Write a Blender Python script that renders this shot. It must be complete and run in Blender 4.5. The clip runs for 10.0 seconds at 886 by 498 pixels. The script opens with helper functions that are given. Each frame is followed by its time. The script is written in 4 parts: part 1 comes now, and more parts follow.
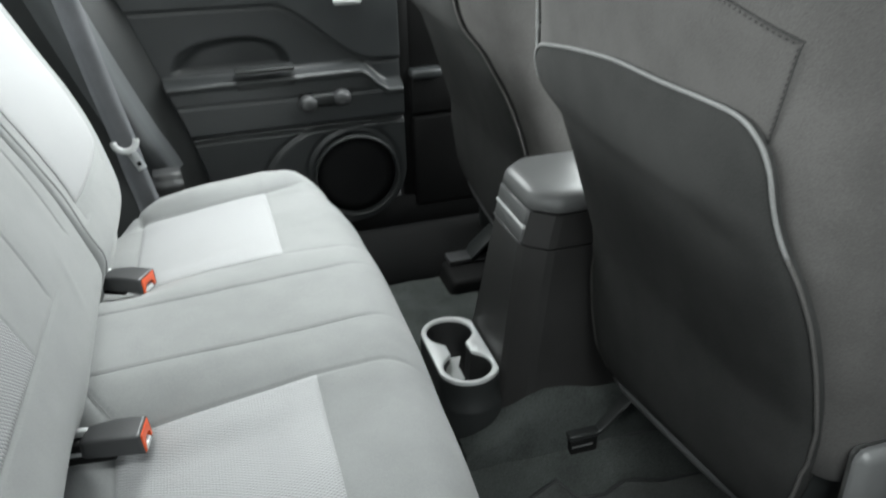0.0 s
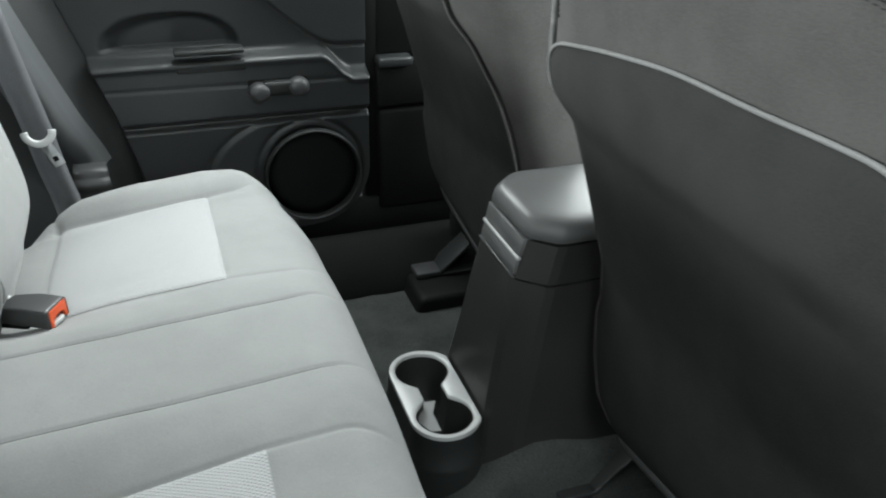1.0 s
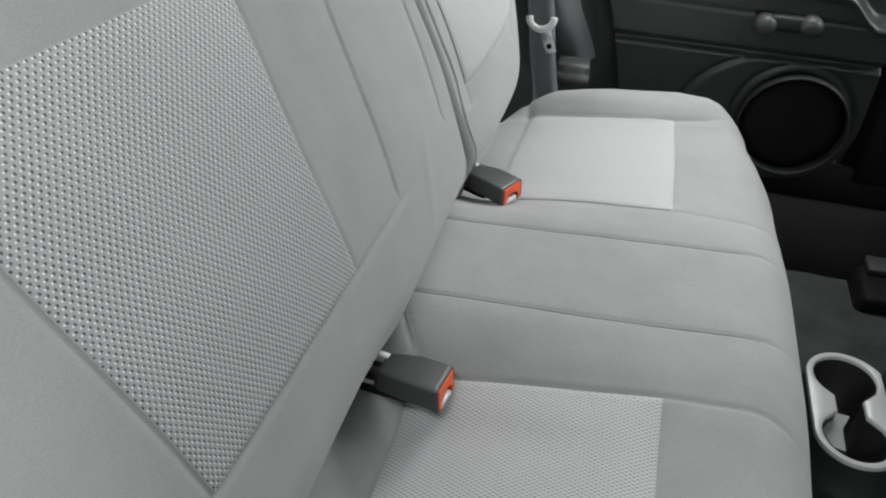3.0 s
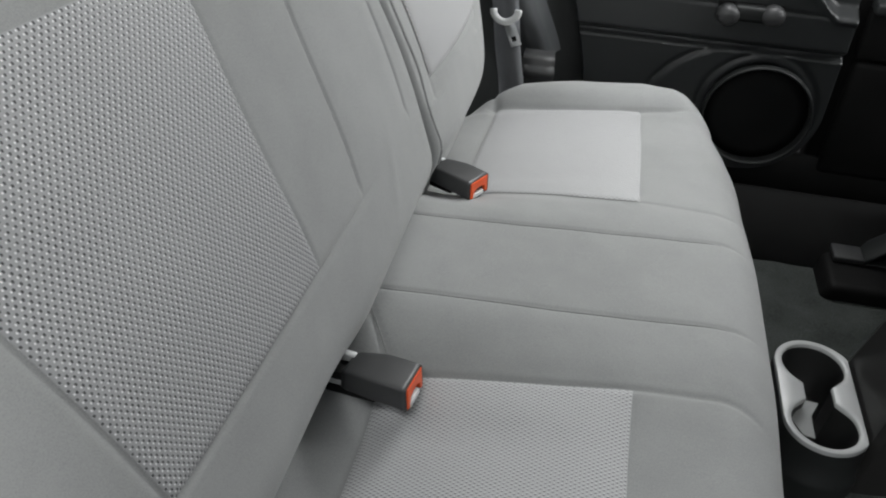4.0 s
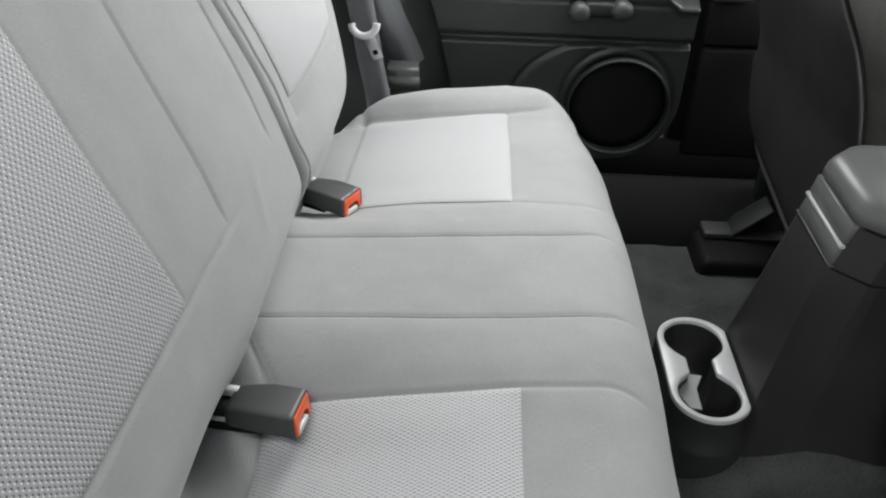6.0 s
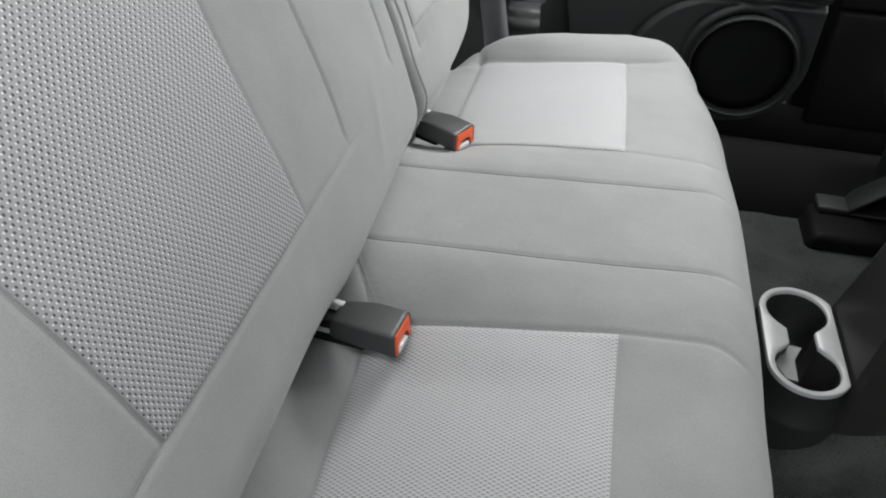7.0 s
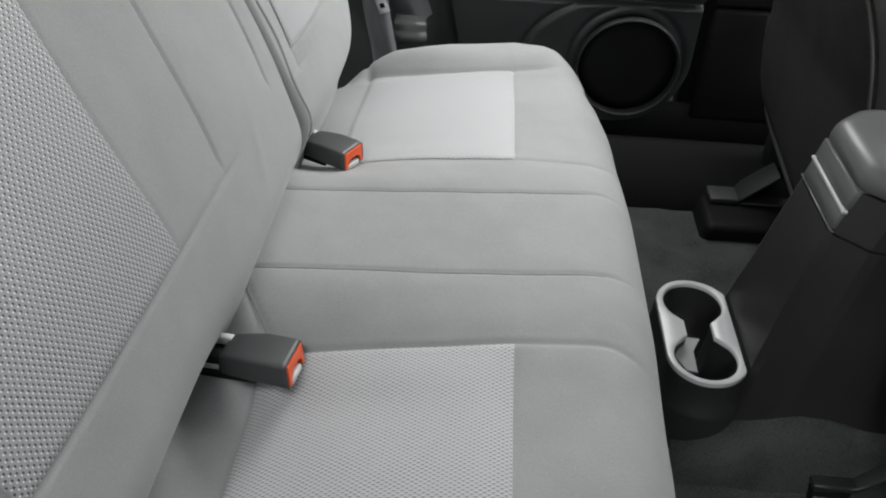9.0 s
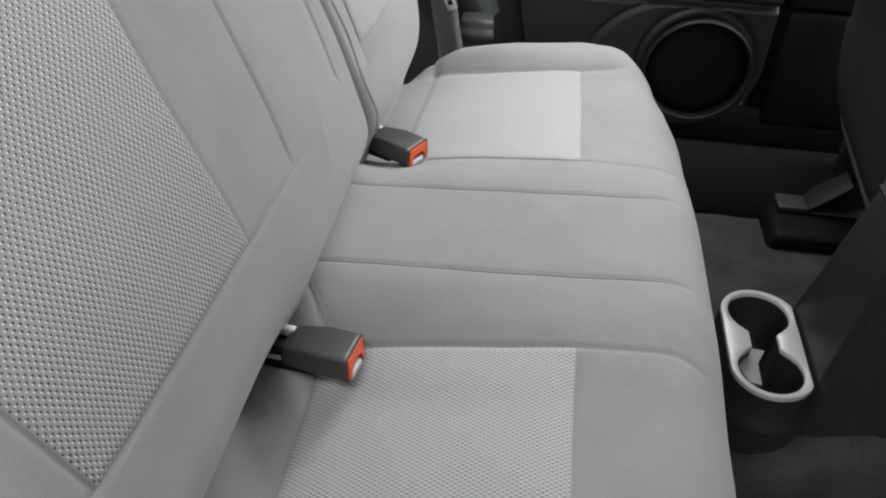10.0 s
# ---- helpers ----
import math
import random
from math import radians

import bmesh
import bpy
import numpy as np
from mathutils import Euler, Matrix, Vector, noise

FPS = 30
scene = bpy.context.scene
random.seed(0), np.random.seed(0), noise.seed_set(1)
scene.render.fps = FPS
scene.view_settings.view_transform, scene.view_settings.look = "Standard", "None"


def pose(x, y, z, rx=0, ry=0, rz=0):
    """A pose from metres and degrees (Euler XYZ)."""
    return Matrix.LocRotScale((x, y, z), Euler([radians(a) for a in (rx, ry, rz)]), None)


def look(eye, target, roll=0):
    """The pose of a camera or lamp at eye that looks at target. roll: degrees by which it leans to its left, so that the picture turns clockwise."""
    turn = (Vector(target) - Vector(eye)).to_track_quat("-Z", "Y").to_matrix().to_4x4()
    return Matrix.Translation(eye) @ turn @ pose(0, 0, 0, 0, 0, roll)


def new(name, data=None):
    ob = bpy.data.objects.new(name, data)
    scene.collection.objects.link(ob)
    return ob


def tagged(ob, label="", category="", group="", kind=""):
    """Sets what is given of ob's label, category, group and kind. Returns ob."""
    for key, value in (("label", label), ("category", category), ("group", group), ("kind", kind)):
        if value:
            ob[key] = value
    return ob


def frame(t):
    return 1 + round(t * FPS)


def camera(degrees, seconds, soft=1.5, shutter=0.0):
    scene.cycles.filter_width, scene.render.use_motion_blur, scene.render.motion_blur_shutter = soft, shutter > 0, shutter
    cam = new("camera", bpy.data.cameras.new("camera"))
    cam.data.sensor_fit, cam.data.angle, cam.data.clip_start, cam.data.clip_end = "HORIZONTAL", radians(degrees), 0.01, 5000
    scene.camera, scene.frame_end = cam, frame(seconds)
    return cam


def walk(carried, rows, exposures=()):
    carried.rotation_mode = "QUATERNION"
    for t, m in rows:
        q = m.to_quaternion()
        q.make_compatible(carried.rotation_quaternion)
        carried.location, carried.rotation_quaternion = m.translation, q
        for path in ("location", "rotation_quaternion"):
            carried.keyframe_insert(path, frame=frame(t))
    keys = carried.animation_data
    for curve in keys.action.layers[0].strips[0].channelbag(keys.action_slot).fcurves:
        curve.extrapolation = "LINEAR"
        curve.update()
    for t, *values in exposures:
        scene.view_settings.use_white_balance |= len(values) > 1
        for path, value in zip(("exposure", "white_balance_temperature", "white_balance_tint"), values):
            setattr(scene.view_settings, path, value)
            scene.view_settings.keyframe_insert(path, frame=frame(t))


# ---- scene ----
cam = camera(57.0, 10.0, soft=2.0, shutter=0.5)
PATH = [
    (0, (0.33, -1.014, 0.955), (0.812, 0.684, 0.015), -1.8),
    (0.2, (0.355, -0.976, 0.945), (0.791, 0.704, -0.048), -1.8),
    (0.3, (0.364, -0.952, 0.936), (0.800, 0.726, -0.062), -1.2),
    (0.5, (0.374, -0.897, 0.924), (0.885, 0.761, -0.072), 0.5),
    (0.7, (0.378, -0.848, 0.928), (0.948, 0.798, -0.055), 1.2),
    (1, (0.352, -0.797, 0.918), (0.949, 0.838, -0.067), 1.6),
    (1.2, (0.326, -0.788, 0.921), (0.881, 0.876, -0.039), 3.7),
    (1.5, (0.297, -0.784, 0.91), (0.707, 0.912, -0.067), 3.5),
    (1.7, (0.284, -0.777, 0.918), (0.538, 0.925, -0.101), 1.9),
    (2, (0.284, -0.762, 0.915), (0.228, 0.946, -0.123), 1.6),
    (2.2, (0.295, -0.76, 0.915), (0.072, 0.923, -0.143), 1.8),
    (2.5, (0.299, -0.76, 0.908), (-0.048, 0.843, -0.236), 3.5),
    (2.7, (0.303, -0.758, 0.907), (-0.078, 0.811, -0.274), 3.4),
    (3, (0.31, -0.756, 0.912), (-0.049, 0.814, -0.274), 2.8),
    (3.2, (0.308, -0.748, 0.906), (-0.016, 0.823, -0.288), 3.1),
    (4.3, (0.322, -0.743, 0.904), (0.066, 0.849, -0.279), 3.0),
    (4.5, (0.332, -0.74, 0.908), (0.128, 0.871, -0.259), 3.0),
    (5, (0.351, -0.733, 0.907), (0.305, 0.898, -0.25), 1.3),
    (5.2, (0.348, -0.734, 0.906), (0.326, 0.908, -0.236), 1.5),
    (6.3, (0.328, -0.739, 0.896), (0.238, 0.877, -0.279), 2.2),
    (6.5, (0.321, -0.742, 0.893), (0.172, 0.84, -0.322), 2.5),
    (7, (0.319, -0.756, 0.893), (0.069, 0.778, -0.365), 3.0),
    (7.5, (0.326, -0.757, 0.896), (0.084, 0.788, -0.35), 1.9),
    (8, (0.328, -0.755, 0.895), (0.109, 0.794, -0.351), 2.6),
    (8.5, (0.345, -0.749, 0.897), (0.204, 0.815, -0.341), 2.6),
    (9, (0.35, -0.738, 0.893), (0.284, 0.838, -0.336), 2.8),
    (9.5, (0.34, -0.739, 0.894), (0.195, 0.831, -0.338), 2.4),
    (10, (0.339, -0.735, 0.891), (0.145, 0.824, -0.347), 2.0),
]
EXPOSURES = [(0, 0.6, 6400, 5), (1.0, 0.40, 6370, 4), (1.5, 0.46, 6390, 5), (2.0, 0.5, 6430, 7), (2.7, 0.26, 6550, 11), (3.0, 0.08, 6570, 10), (3.2, 0.01, 6570, 10), (4.3, -0.14, 6570, 10), (4.5, -0.1, 6570, 10), (5.0, 0.36, 6570, 10), (6.5, 0.38, 6590, 11), (7.0, 0.24, 6590, 11), (7.5, -0.12, 6590, 11), (8.0, -0.18, 6590, 11), (8.5, -0.19, 6590, 11), (9, 0.18, 6590, 11), (9.5, 0.28, 6590, 11), (10, 0.11, 6590, 11)]
walk(cam, [(t, look(eye, target, roll)) for t, eye, target, roll in PATH], EXPOSURES)

# ---- light ----
world = bpy.data.worlds.new("sky")
scene.world = world
world.use_nodes = True
wn = world.node_tree.nodes
sky = wn.new("ShaderNodeTexSky")
sky.sky_type, sky.sun_disc = "NISHITA", False
sky.sun_elevation, sky.sun_rotation = radians(55), radians(60)
grey = wn.new("ShaderNodeHueSaturation")
grey.inputs["Saturation"].default_value = 0.25
world.node_tree.links.new(sky.outputs[0], grey.inputs["Color"])
world.node_tree.links.new(grey.outputs[0], wn["Background"].inputs[0])
wn["Background"].inputs[1].default_value = 0.05
sun = new("sun", bpy.data.lights.new("sun", "SUN"))
sun.data.energy, sun.data.angle, sun.data.color = 0.8, radians(40), (1.0, 0.97, 0.93)
sun.matrix_basis = look((1.6, 2.0, 3.4), (0.3, 0.0, 0.3))


def window_light(name, place, target, wide, high, watts, colour=(0.97, 0.99, 1.0), spread=180):
    """The sky's light through one of the car's windows."""
    lamp = new(name, bpy.data.lights.new(name, "AREA"))
    lamp.data.shape, lamp.data.size, lamp.data.size_y = "RECTANGLE", wide, high
    lamp.data.energy, lamp.data.color, lamp.data.spread = watts, colour, radians(spread)
    lamp.matrix_basis = look(place, target)


window_light("far_window_light", (0.54, 0.79, 0.965), (0.26, 0.0, 0.35), 0.42, 0.26, 7.3)
window_light("front_far_window_light", (1.30, 0.83, 0.965), (0.4, 0.2, 0.35), 0.55, 0.26, 7.5)
window_light("windscreen_light", (1.62, 0.06, 1.02), (0.2, 0.06, 0.5), 1.3, 0.36, 13.0)
window_light("rear_window_light", (-0.69, 0.06, 1.105), (0.7, -0.1, 0.66), 1.1, 0.05, 27.0)
window_light("front_near_window_light", (1.30, -0.73, 0.965), (0.86, 0.15, 0.60), 0.55, 0.28, 3.2, spread=70)
window_light("doorway_light", (0.17, -0.72, 1.110), (0.24, -0.45, 0.30), 0.40, 0.12, 2.7)
window_light("open_door_light", (0.68, -0.95, 0.92), (0.83, -0.56, 0.62), 0.25, 0.40, 0.9, spread=75)


# ---- materials ----
def shader(name, rough=0.6, metal=0.0):
    m = bpy.data.materials.new(name)
    m.use_nodes = True
    b = m.node_tree.nodes["Principled BSDF"]
    b.inputs["Roughness"].default_value, b.inputs["Metallic"].default_value = rough, metal
    return m, m.node_tree.nodes, m.node_tree.links, b


def mixed(nodes, links, fac, low, high, a=0.3, b=0.7):
    ramp = nodes.new("ShaderNodeValToRGB")
    ramp.color_ramp.elements[0].position, ramp.color_ramp.elements[1].position = a, b
    ramp.color_ramp.elements[0].color, ramp.color_ramp.elements[1].color = (*low, 1), (*high, 1)
    links.new(fac, ramp.inputs[0])
    return ramp.outputs[0]


def noisy(nodes, links, scale, detail=4, coord="Object", stretch=None):
    tc = nodes.new("ShaderNodeTexCoord")
    n = nodes.new("ShaderNodeTexNoise")
    n.inputs["Scale"].default_value, n.inputs["Detail"].default_value = scale, detail
    if stretch:
        mp = nodes.new("ShaderNodeMapping")
        mp.inputs["Scale"].default_value = stretch
        links.new(tc.outputs[coord], mp.inputs[0])
        links.new(mp.outputs[0], n.inputs[0])
    else:
        links.new(tc.outputs[coord], n.inputs[0])
    return n.outputs[0]


def math_node(nodes, links, op, a, b=None):
    n = nodes.new("ShaderNodeMath")
    n.operation = op
    for i, v in enumerate((a, b)):
        if v is None:
            continue
        if isinstance(v, (int, float)):
            n.inputs[i].default_value = v
        else:
            links.new(v, n.inputs[i])
    return n.outputs[0]


def bumped(nodes, links, b, height, strength, dist):
    n = nodes.new("ShaderNodeBump")
    n.inputs["Strength"].default_value, n.inputs["Distance"].default_value = strength, dist
    links.new(height, n.inputs["Height"])
    links.new(n.outputs[0], b.inputs["Normal"])


def fabric(name, low, high, sheen=0.25, gloss=0.15):
    """Short-pile seat cloth: mottled where the nap lies differently, with a fine knit."""
    m, n, l, b = shader(name, 0.92)
    b.inputs["Specular IOR Level"].default_value = gloss
    b.inputs["Sheen Weight"].default_value, b.inputs["Sheen Roughness"].default_value = sheen, 0.5
    big, fine = noisy(n, l, 22, 8), noisy(n, l, 900, 2)
    smudge = noisy(n, l, 5, 7)
    both = math_node(n, l, "ADD", math_node(n, l, "MULTIPLY", big, 0.22), math_node(n, l, "ADD", math_node(n, l, "MULTIPLY", fine, 0.50), math_node(n, l, "MULTIPLY", smudge, 0.28)))
    l.new(mixed(n, l, both, low, high, 0.40, 0.58), b.inputs["Base Color"])
    mid = noisy(n, l, 38, 3)
    bumped(n, l, b, math_node(n, l, "ADD", math_node(n, l, "MULTIPLY", fine, 0.4), math_node(n, l, "MULTIPLY", mid, 0.8)), 0.35, 0.0009)
    return m


def weave(name, dark, mid, light, pu, pv, hole, thread):
    """Open spacer mesh: staggered dark holes between threads, whose glints are painted in as pale colour."""
    m, n, l, b = shader(name, 0.52)
    b.inputs["Specular IOR Level"].default_value = 0.3
    b.inputs["Sheen Weight"].default_value = 0.1
    uv = n.new("ShaderNodeUVMap")
    uv.uv_map = "UVMap"
    sep = n.new("ShaderNodeSeparateXYZ")
    l.new(uv.outputs[0], sep.inputs[0])
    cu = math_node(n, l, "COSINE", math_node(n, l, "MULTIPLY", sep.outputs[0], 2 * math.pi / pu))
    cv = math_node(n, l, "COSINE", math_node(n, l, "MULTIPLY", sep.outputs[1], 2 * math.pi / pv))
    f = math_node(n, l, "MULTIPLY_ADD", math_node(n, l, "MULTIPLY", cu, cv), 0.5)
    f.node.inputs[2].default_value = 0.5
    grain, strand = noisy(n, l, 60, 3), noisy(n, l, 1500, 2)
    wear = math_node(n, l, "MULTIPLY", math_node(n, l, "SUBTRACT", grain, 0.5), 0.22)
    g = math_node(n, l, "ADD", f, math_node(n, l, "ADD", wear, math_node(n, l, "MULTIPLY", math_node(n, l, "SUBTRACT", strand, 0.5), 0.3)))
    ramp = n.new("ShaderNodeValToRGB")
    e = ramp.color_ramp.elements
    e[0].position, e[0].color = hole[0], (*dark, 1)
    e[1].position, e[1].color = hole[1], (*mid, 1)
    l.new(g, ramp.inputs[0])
    # glint on the thread beside each hole, put into the base colour
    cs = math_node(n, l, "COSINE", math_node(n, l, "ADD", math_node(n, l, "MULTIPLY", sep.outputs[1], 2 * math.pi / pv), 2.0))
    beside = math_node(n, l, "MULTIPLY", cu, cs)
    thread_glints = n.new("ShaderNodeMapRange")
    thread_glints.inputs["From Min"].default_value, thread_glints.inputs["From Max"].default_value = thread
    l.new(math_node(n, l, "ADD", beside, wear), thread_glints.inputs["Value"])
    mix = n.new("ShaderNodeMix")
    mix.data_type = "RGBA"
    l.new(thread_glints.outputs[0], mix.inputs[0])
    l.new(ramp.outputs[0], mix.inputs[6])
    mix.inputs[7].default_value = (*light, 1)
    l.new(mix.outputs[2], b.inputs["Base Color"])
    lift = math_node(n, l, "ADD", math_node(n, l, "MINIMUM", f, 0.30), math_node(n, l, "MULTIPLY", thread_glints.outputs[0], 0.06))
    bumped(n, l, b, lift, 0.8, 0.0016)
    return m


def plastic(name, low, high, rough=0.5, grain=700, bump=0.25, gloss=0.5):
    m, n, l, b = shader(name, rough)
    b.inputs["Specular IOR Level"].default_value = gloss
    big = noisy(n, l, 7, 5)
    l.new(mixed(n, l, big, low, high), b.inputs["Base Color"])
    rr = n.new("ShaderNodeMapRange")
    rr.inputs["To Min"].default_value, rr.inputs["To Max"].default_value = rough - 0.08, rough + 0.1
    l.new(big, rr.inputs["Value"])
    l.new(rr.outputs[0], b.inputs["Roughness"])
    bumped(n, l, b, noisy(n, l, grain, 2), bump, 0.0005)
    return m


def carpet(name, low, high):
    m, n, l, b = shader(name, 0.95)
    b.inputs["Specular IOR Level"].default_value = 0.2
    big, fine = noisy(n, l, 14, 5), noisy(n, l, 420, 3)
    both = math_node(n, l, "ADD", math_node(n, l, "MULTIPLY", big, 0.5), math_node(n, l, "MULTIPLY", fine, 0.5))
    l.new(mixed(n, l, both, low, high, 0.38, 0.62), b.inputs["Base Color"])
    bumped(n, l, b, fine, 0.8, 0.003)
    return m


def metal(name, colour, rough):
    m, n, l, b = shader(name, rough, 1.0)
    l.new(mixed(n, l, noisy(n, l, 80, 4), tuple(c * 0.85 for c in colour), colour), b.inputs["Base Color"])
    return m


CLOTH = fabric("grey_seat_cloth", (0.308, 0.315, 0.312), (0.368, 0.376, 0.372))
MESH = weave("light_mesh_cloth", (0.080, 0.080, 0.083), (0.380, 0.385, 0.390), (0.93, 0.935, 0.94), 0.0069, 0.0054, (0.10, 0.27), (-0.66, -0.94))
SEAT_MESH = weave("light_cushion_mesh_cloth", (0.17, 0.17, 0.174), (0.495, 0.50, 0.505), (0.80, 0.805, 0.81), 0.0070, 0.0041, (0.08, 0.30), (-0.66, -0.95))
THREAD = fabric("seam_thread", (0.265, 0.27, 0.266), (0.325, 0.33, 0.326), 0.0)
FRONT_CLOTH = fabric("taupe_seat_cloth", (0.041, 0.0402, 0.0386), (0.066, 0.064, 0.062), 0.04, 0.1)
POCKET = fabric("dark_pocket_cloth", (0.0195, 0.0200, 0.0195), (0.0300, 0.0304, 0.0296), 0.0, 0.04)
PIPING = fabric("grey_piping", (0.11, 0.112, 0.11), (0.15, 0.152, 0.15), 0.05)
DARK = plastic("charcoal_trim_plastic", (0.017, 0.019, 0.019), (0.026, 0.028, 0.028), 0.5, gloss=0.4)
DOOR = plastic("slate_door_plastic", (0.024, 0.0265, 0.0275), (0.033, 0.036, 0.037), 0.40, gloss=0.6)
BLACK = plastic("black_plastic", (0.006, 0.006, 0.006), (0.011, 0.011, 0.011), 0.55, gloss=0.15)
SILL = plastic("matt_black_sill_plastic", (0.006, 0.0062, 0.0062), (0.010, 0.0102, 0.0102), 0.7, gloss=0.12)
GRILLE = plastic("black_speaker_cloth", (0.008, 0.0083, 0.0085), (0.013, 0.0133, 0.0135), 0.9, 900, 0.8, 0.15)
BUCKLE = plastic("grey_buckle_plastic", (0.042, 0.043, 0.044), (0.062, 0.063, 0.065), 0.42, 1200)
RED = plastic("orange_red_plastic", (0.96, 0.11, 0.022), (1.0, 0.14, 0.03), 0.35, 400, 0.05)
SILVER = plastic("silver_painted_plastic", (0.40, 0.41, 0.41), (0.47, 0.48, 0.48), 0.33, 900, 0.1)
SLOT = plastic("bright_slot_metal", (0.66, 0.67, 0.67), (0.76, 0.77, 0.77), 0.3, 900, 0.05)
WELL = plastic("dark_grey_cup_well", (0.016, 0.0165, 0.0165), (0.024, 0.0245, 0.0245), 0.5)
PALE_PANEL = plastic("pale_grey_plastic", (0.20, 0.205, 0.205), (0.26, 0.265, 0.265), 0.5, 900, 0.1)
LID = plastic("grey_vinyl_lid", (0.075, 0.077, 0.077), (0.105, 0.107, 0.107), 0.41, 500, 0.25)
CONSOLE = plastic("charcoal_console_plastic", (0.021, 0.0206, 0.0202), (0.029, 0.0286, 0.0282), 0.40, gloss=0.35)
WORN = plastic("grey_pillar_plastic", (0.068, 0.072, 0.075), (0.092, 0.097, 0.100), 0.45, gloss=0.4)
STEEL = metal("plain_steel", (0.62, 0.63, 0.64), 0.32)
CARPET = carpet("charcoal_carpet", (0.038, 0.043, 0.0405), (0.078, 0.086, 0.082))
MAT = carpet("dark_floor_mat_pile", (0.044, 0.048, 0.046), (0.085, 0.090, 0.087))
HEADLINER = fabric("pale_headliner", (0.36, 0.36, 0.35), (0.42, 0.42, 0.41), 0.0)
WEB = fabric("grey_belt_webbing", (0.190, 0.195, 0.206), (0.243, 0.249, 0.263), 0.1)
ASPHALT = carpet("grey_asphalt", (0.05, 0.05, 0.05), (0.08, 0.08, 0.08))


# ---- building helpers ----
def thing(name, place=(0, 0, 0), **tags):
    ob = new(name)
    ob.empty_display_size = 0.05
    ob.location = place
    return tagged(ob, **tags)


def link_mesh(name, bm, material, parent=None, label="", smooth=True):
    mesh = bpy.data.meshes.new(name)
    bmesh.ops.recalc_face_normals(bm, faces=bm.faces)
    bm.to_mesh(mesh)
    bm.free()
    mesh.materials.append(material)
    if smooth:
        mesh.polygons.foreach_set("use_smooth", [True] * len(mesh.polygons))
    ob = new(name, mesh)
    if parent:
        ob.parent = parent
        base = parent
        at = Vector((0, 0, 0))
        while base:
            at = at + base.location
            base = base.parent
        mesh.transform(Matrix.Translation(-at))
    return tagged(ob, label=label)


def part(name, bm, material, parent, label="", smooth=True):
    """One mesh under a thing or a part; its points are given in the world."""
    return link_mesh(name, bm, material, parent, label, smooth)


def sheet(nu, nv, place, uv=None, close_u=False):
    """A grid of points place(i, j), i to nu, j to nv."""
    bm = bmesh.new()
    rows = [[bm.verts.new(place(i, j)) for j in range(nv)] for i in range(nu)]
    layer = bm.loops.layers.uv.new("UVMap") if uv else None
    for i in range(nu if close_u else nu - 1):
        for j in range(nv - 1):
            k = (i + 1) % nu
            f = bm.faces.new((rows[i][j], rows[k][j], rows[k][j + 1], rows[i][j + 1]))
            if uv:
                for loop, (a, c) in zip(f.loops, ((i, j), (k, j), (k, j + 1), (i, j + 1))):
                    loop[layer].uv = uv(a, c)
    return bm


def loft(rings, ends=True):
    """A skin over rings of points, each ring closed."""
    bm = bmesh.new()
    vs = [[bm.verts.new(p) for p in ring] for ring in rings]
    n = len(vs[0])
    for a, b in zip(vs, vs[1:]):
        for i in range(n):
            bm.faces.new((a[i], a[(i + 1) % n], b[(i + 1) % n], b[i]))
    if ends:
        bm.faces.new(vs[0])
        bm.faces.new(vs[-1][::-1])
    return bm


def tube(points, r, sides=8, flat=1.0, normal=(0, 0, 1)):
    """A cord along points; flat < 1 thins it along the given normal."""
    pts = [Vector(p) for p in points]
    rings = []
    for i, p in enumerate(pts):
        d = (pts[min(i + 1, len(pts) - 1)] - pts[max(i - 1, 0)]).normalized()
        nrm = Vector(normal)
        side = d.cross(nrm).normalized()
        up = side.cross(d).normalized()
        rings.append([p + side * r * math.cos(a) + up * r * flat * math.sin(a) for a in (2 * math.pi * k / sides for k in range(sides))])
    return loft(rings)


def stitches(points, long=0.0055, gap=0.0030, r=0.0007):
    """Short threads laid end to end along a line, in one mesh."""
    bm = bmesh.new()
    run, at = 0.0, []
    for p, q in zip(points, points[1:]):
        d = (q - p).length
        n = max(1, round(d / 0.0005))
        for i in range(n):
            at.append((run + d * i / n, p.lerp(q, i / n)))
        run += d
    k = 0
    while (k + 1) * (long + gap) < run:
        a, b = k * (long + gap), k * (long + gap) + long
        seg = [p for t, p in at if a <= t <= b]
        d = (seg[-1] - seg[0]).normalized()
        u = d.orthogonal().normalized()
        v = d.cross(u)
        rings = []
        for p, w in ((seg[0], 0.3), (seg[0].lerp(seg[-1], 0.2), 1.0), (seg[0].lerp(seg[-1], 0.8), 1.0), (seg[-1], 0.3)):
            rings.append([bm.verts.new(p + (u * math.cos(t) + v * math.sin(t)) * r * w) for t in (math.pi / 3 * i for i in range(6))])
        for f, g in zip(rings, rings[1:]):
            for i in range(6):
                bm.faces.new((f[i], f[(i + 1) % 6], g[(i + 1) % 6], g[i]))
        k += 1
    return bm


def curve_points(points, step=6):
    """A smooth line (Catmull-Rom) through points."""
    p = [Vector(q) for q in points]
    p = [2 * p[0] - p[1], *p, 2 * p[-1] - p[-2]]
    out = []
    for a, b, c, d in zip(p, p[1:], p[2:], p[3:]):
        for k in range(step):
            t = k / step
            out.append(0.5 * (2 * b + (c - a) * t + (2 * a - 5 * b + 4 * c - d) * t * t + (3 * b - a - 3 * c + d) * t ** 3))
    out.append(p[-2])
    return out


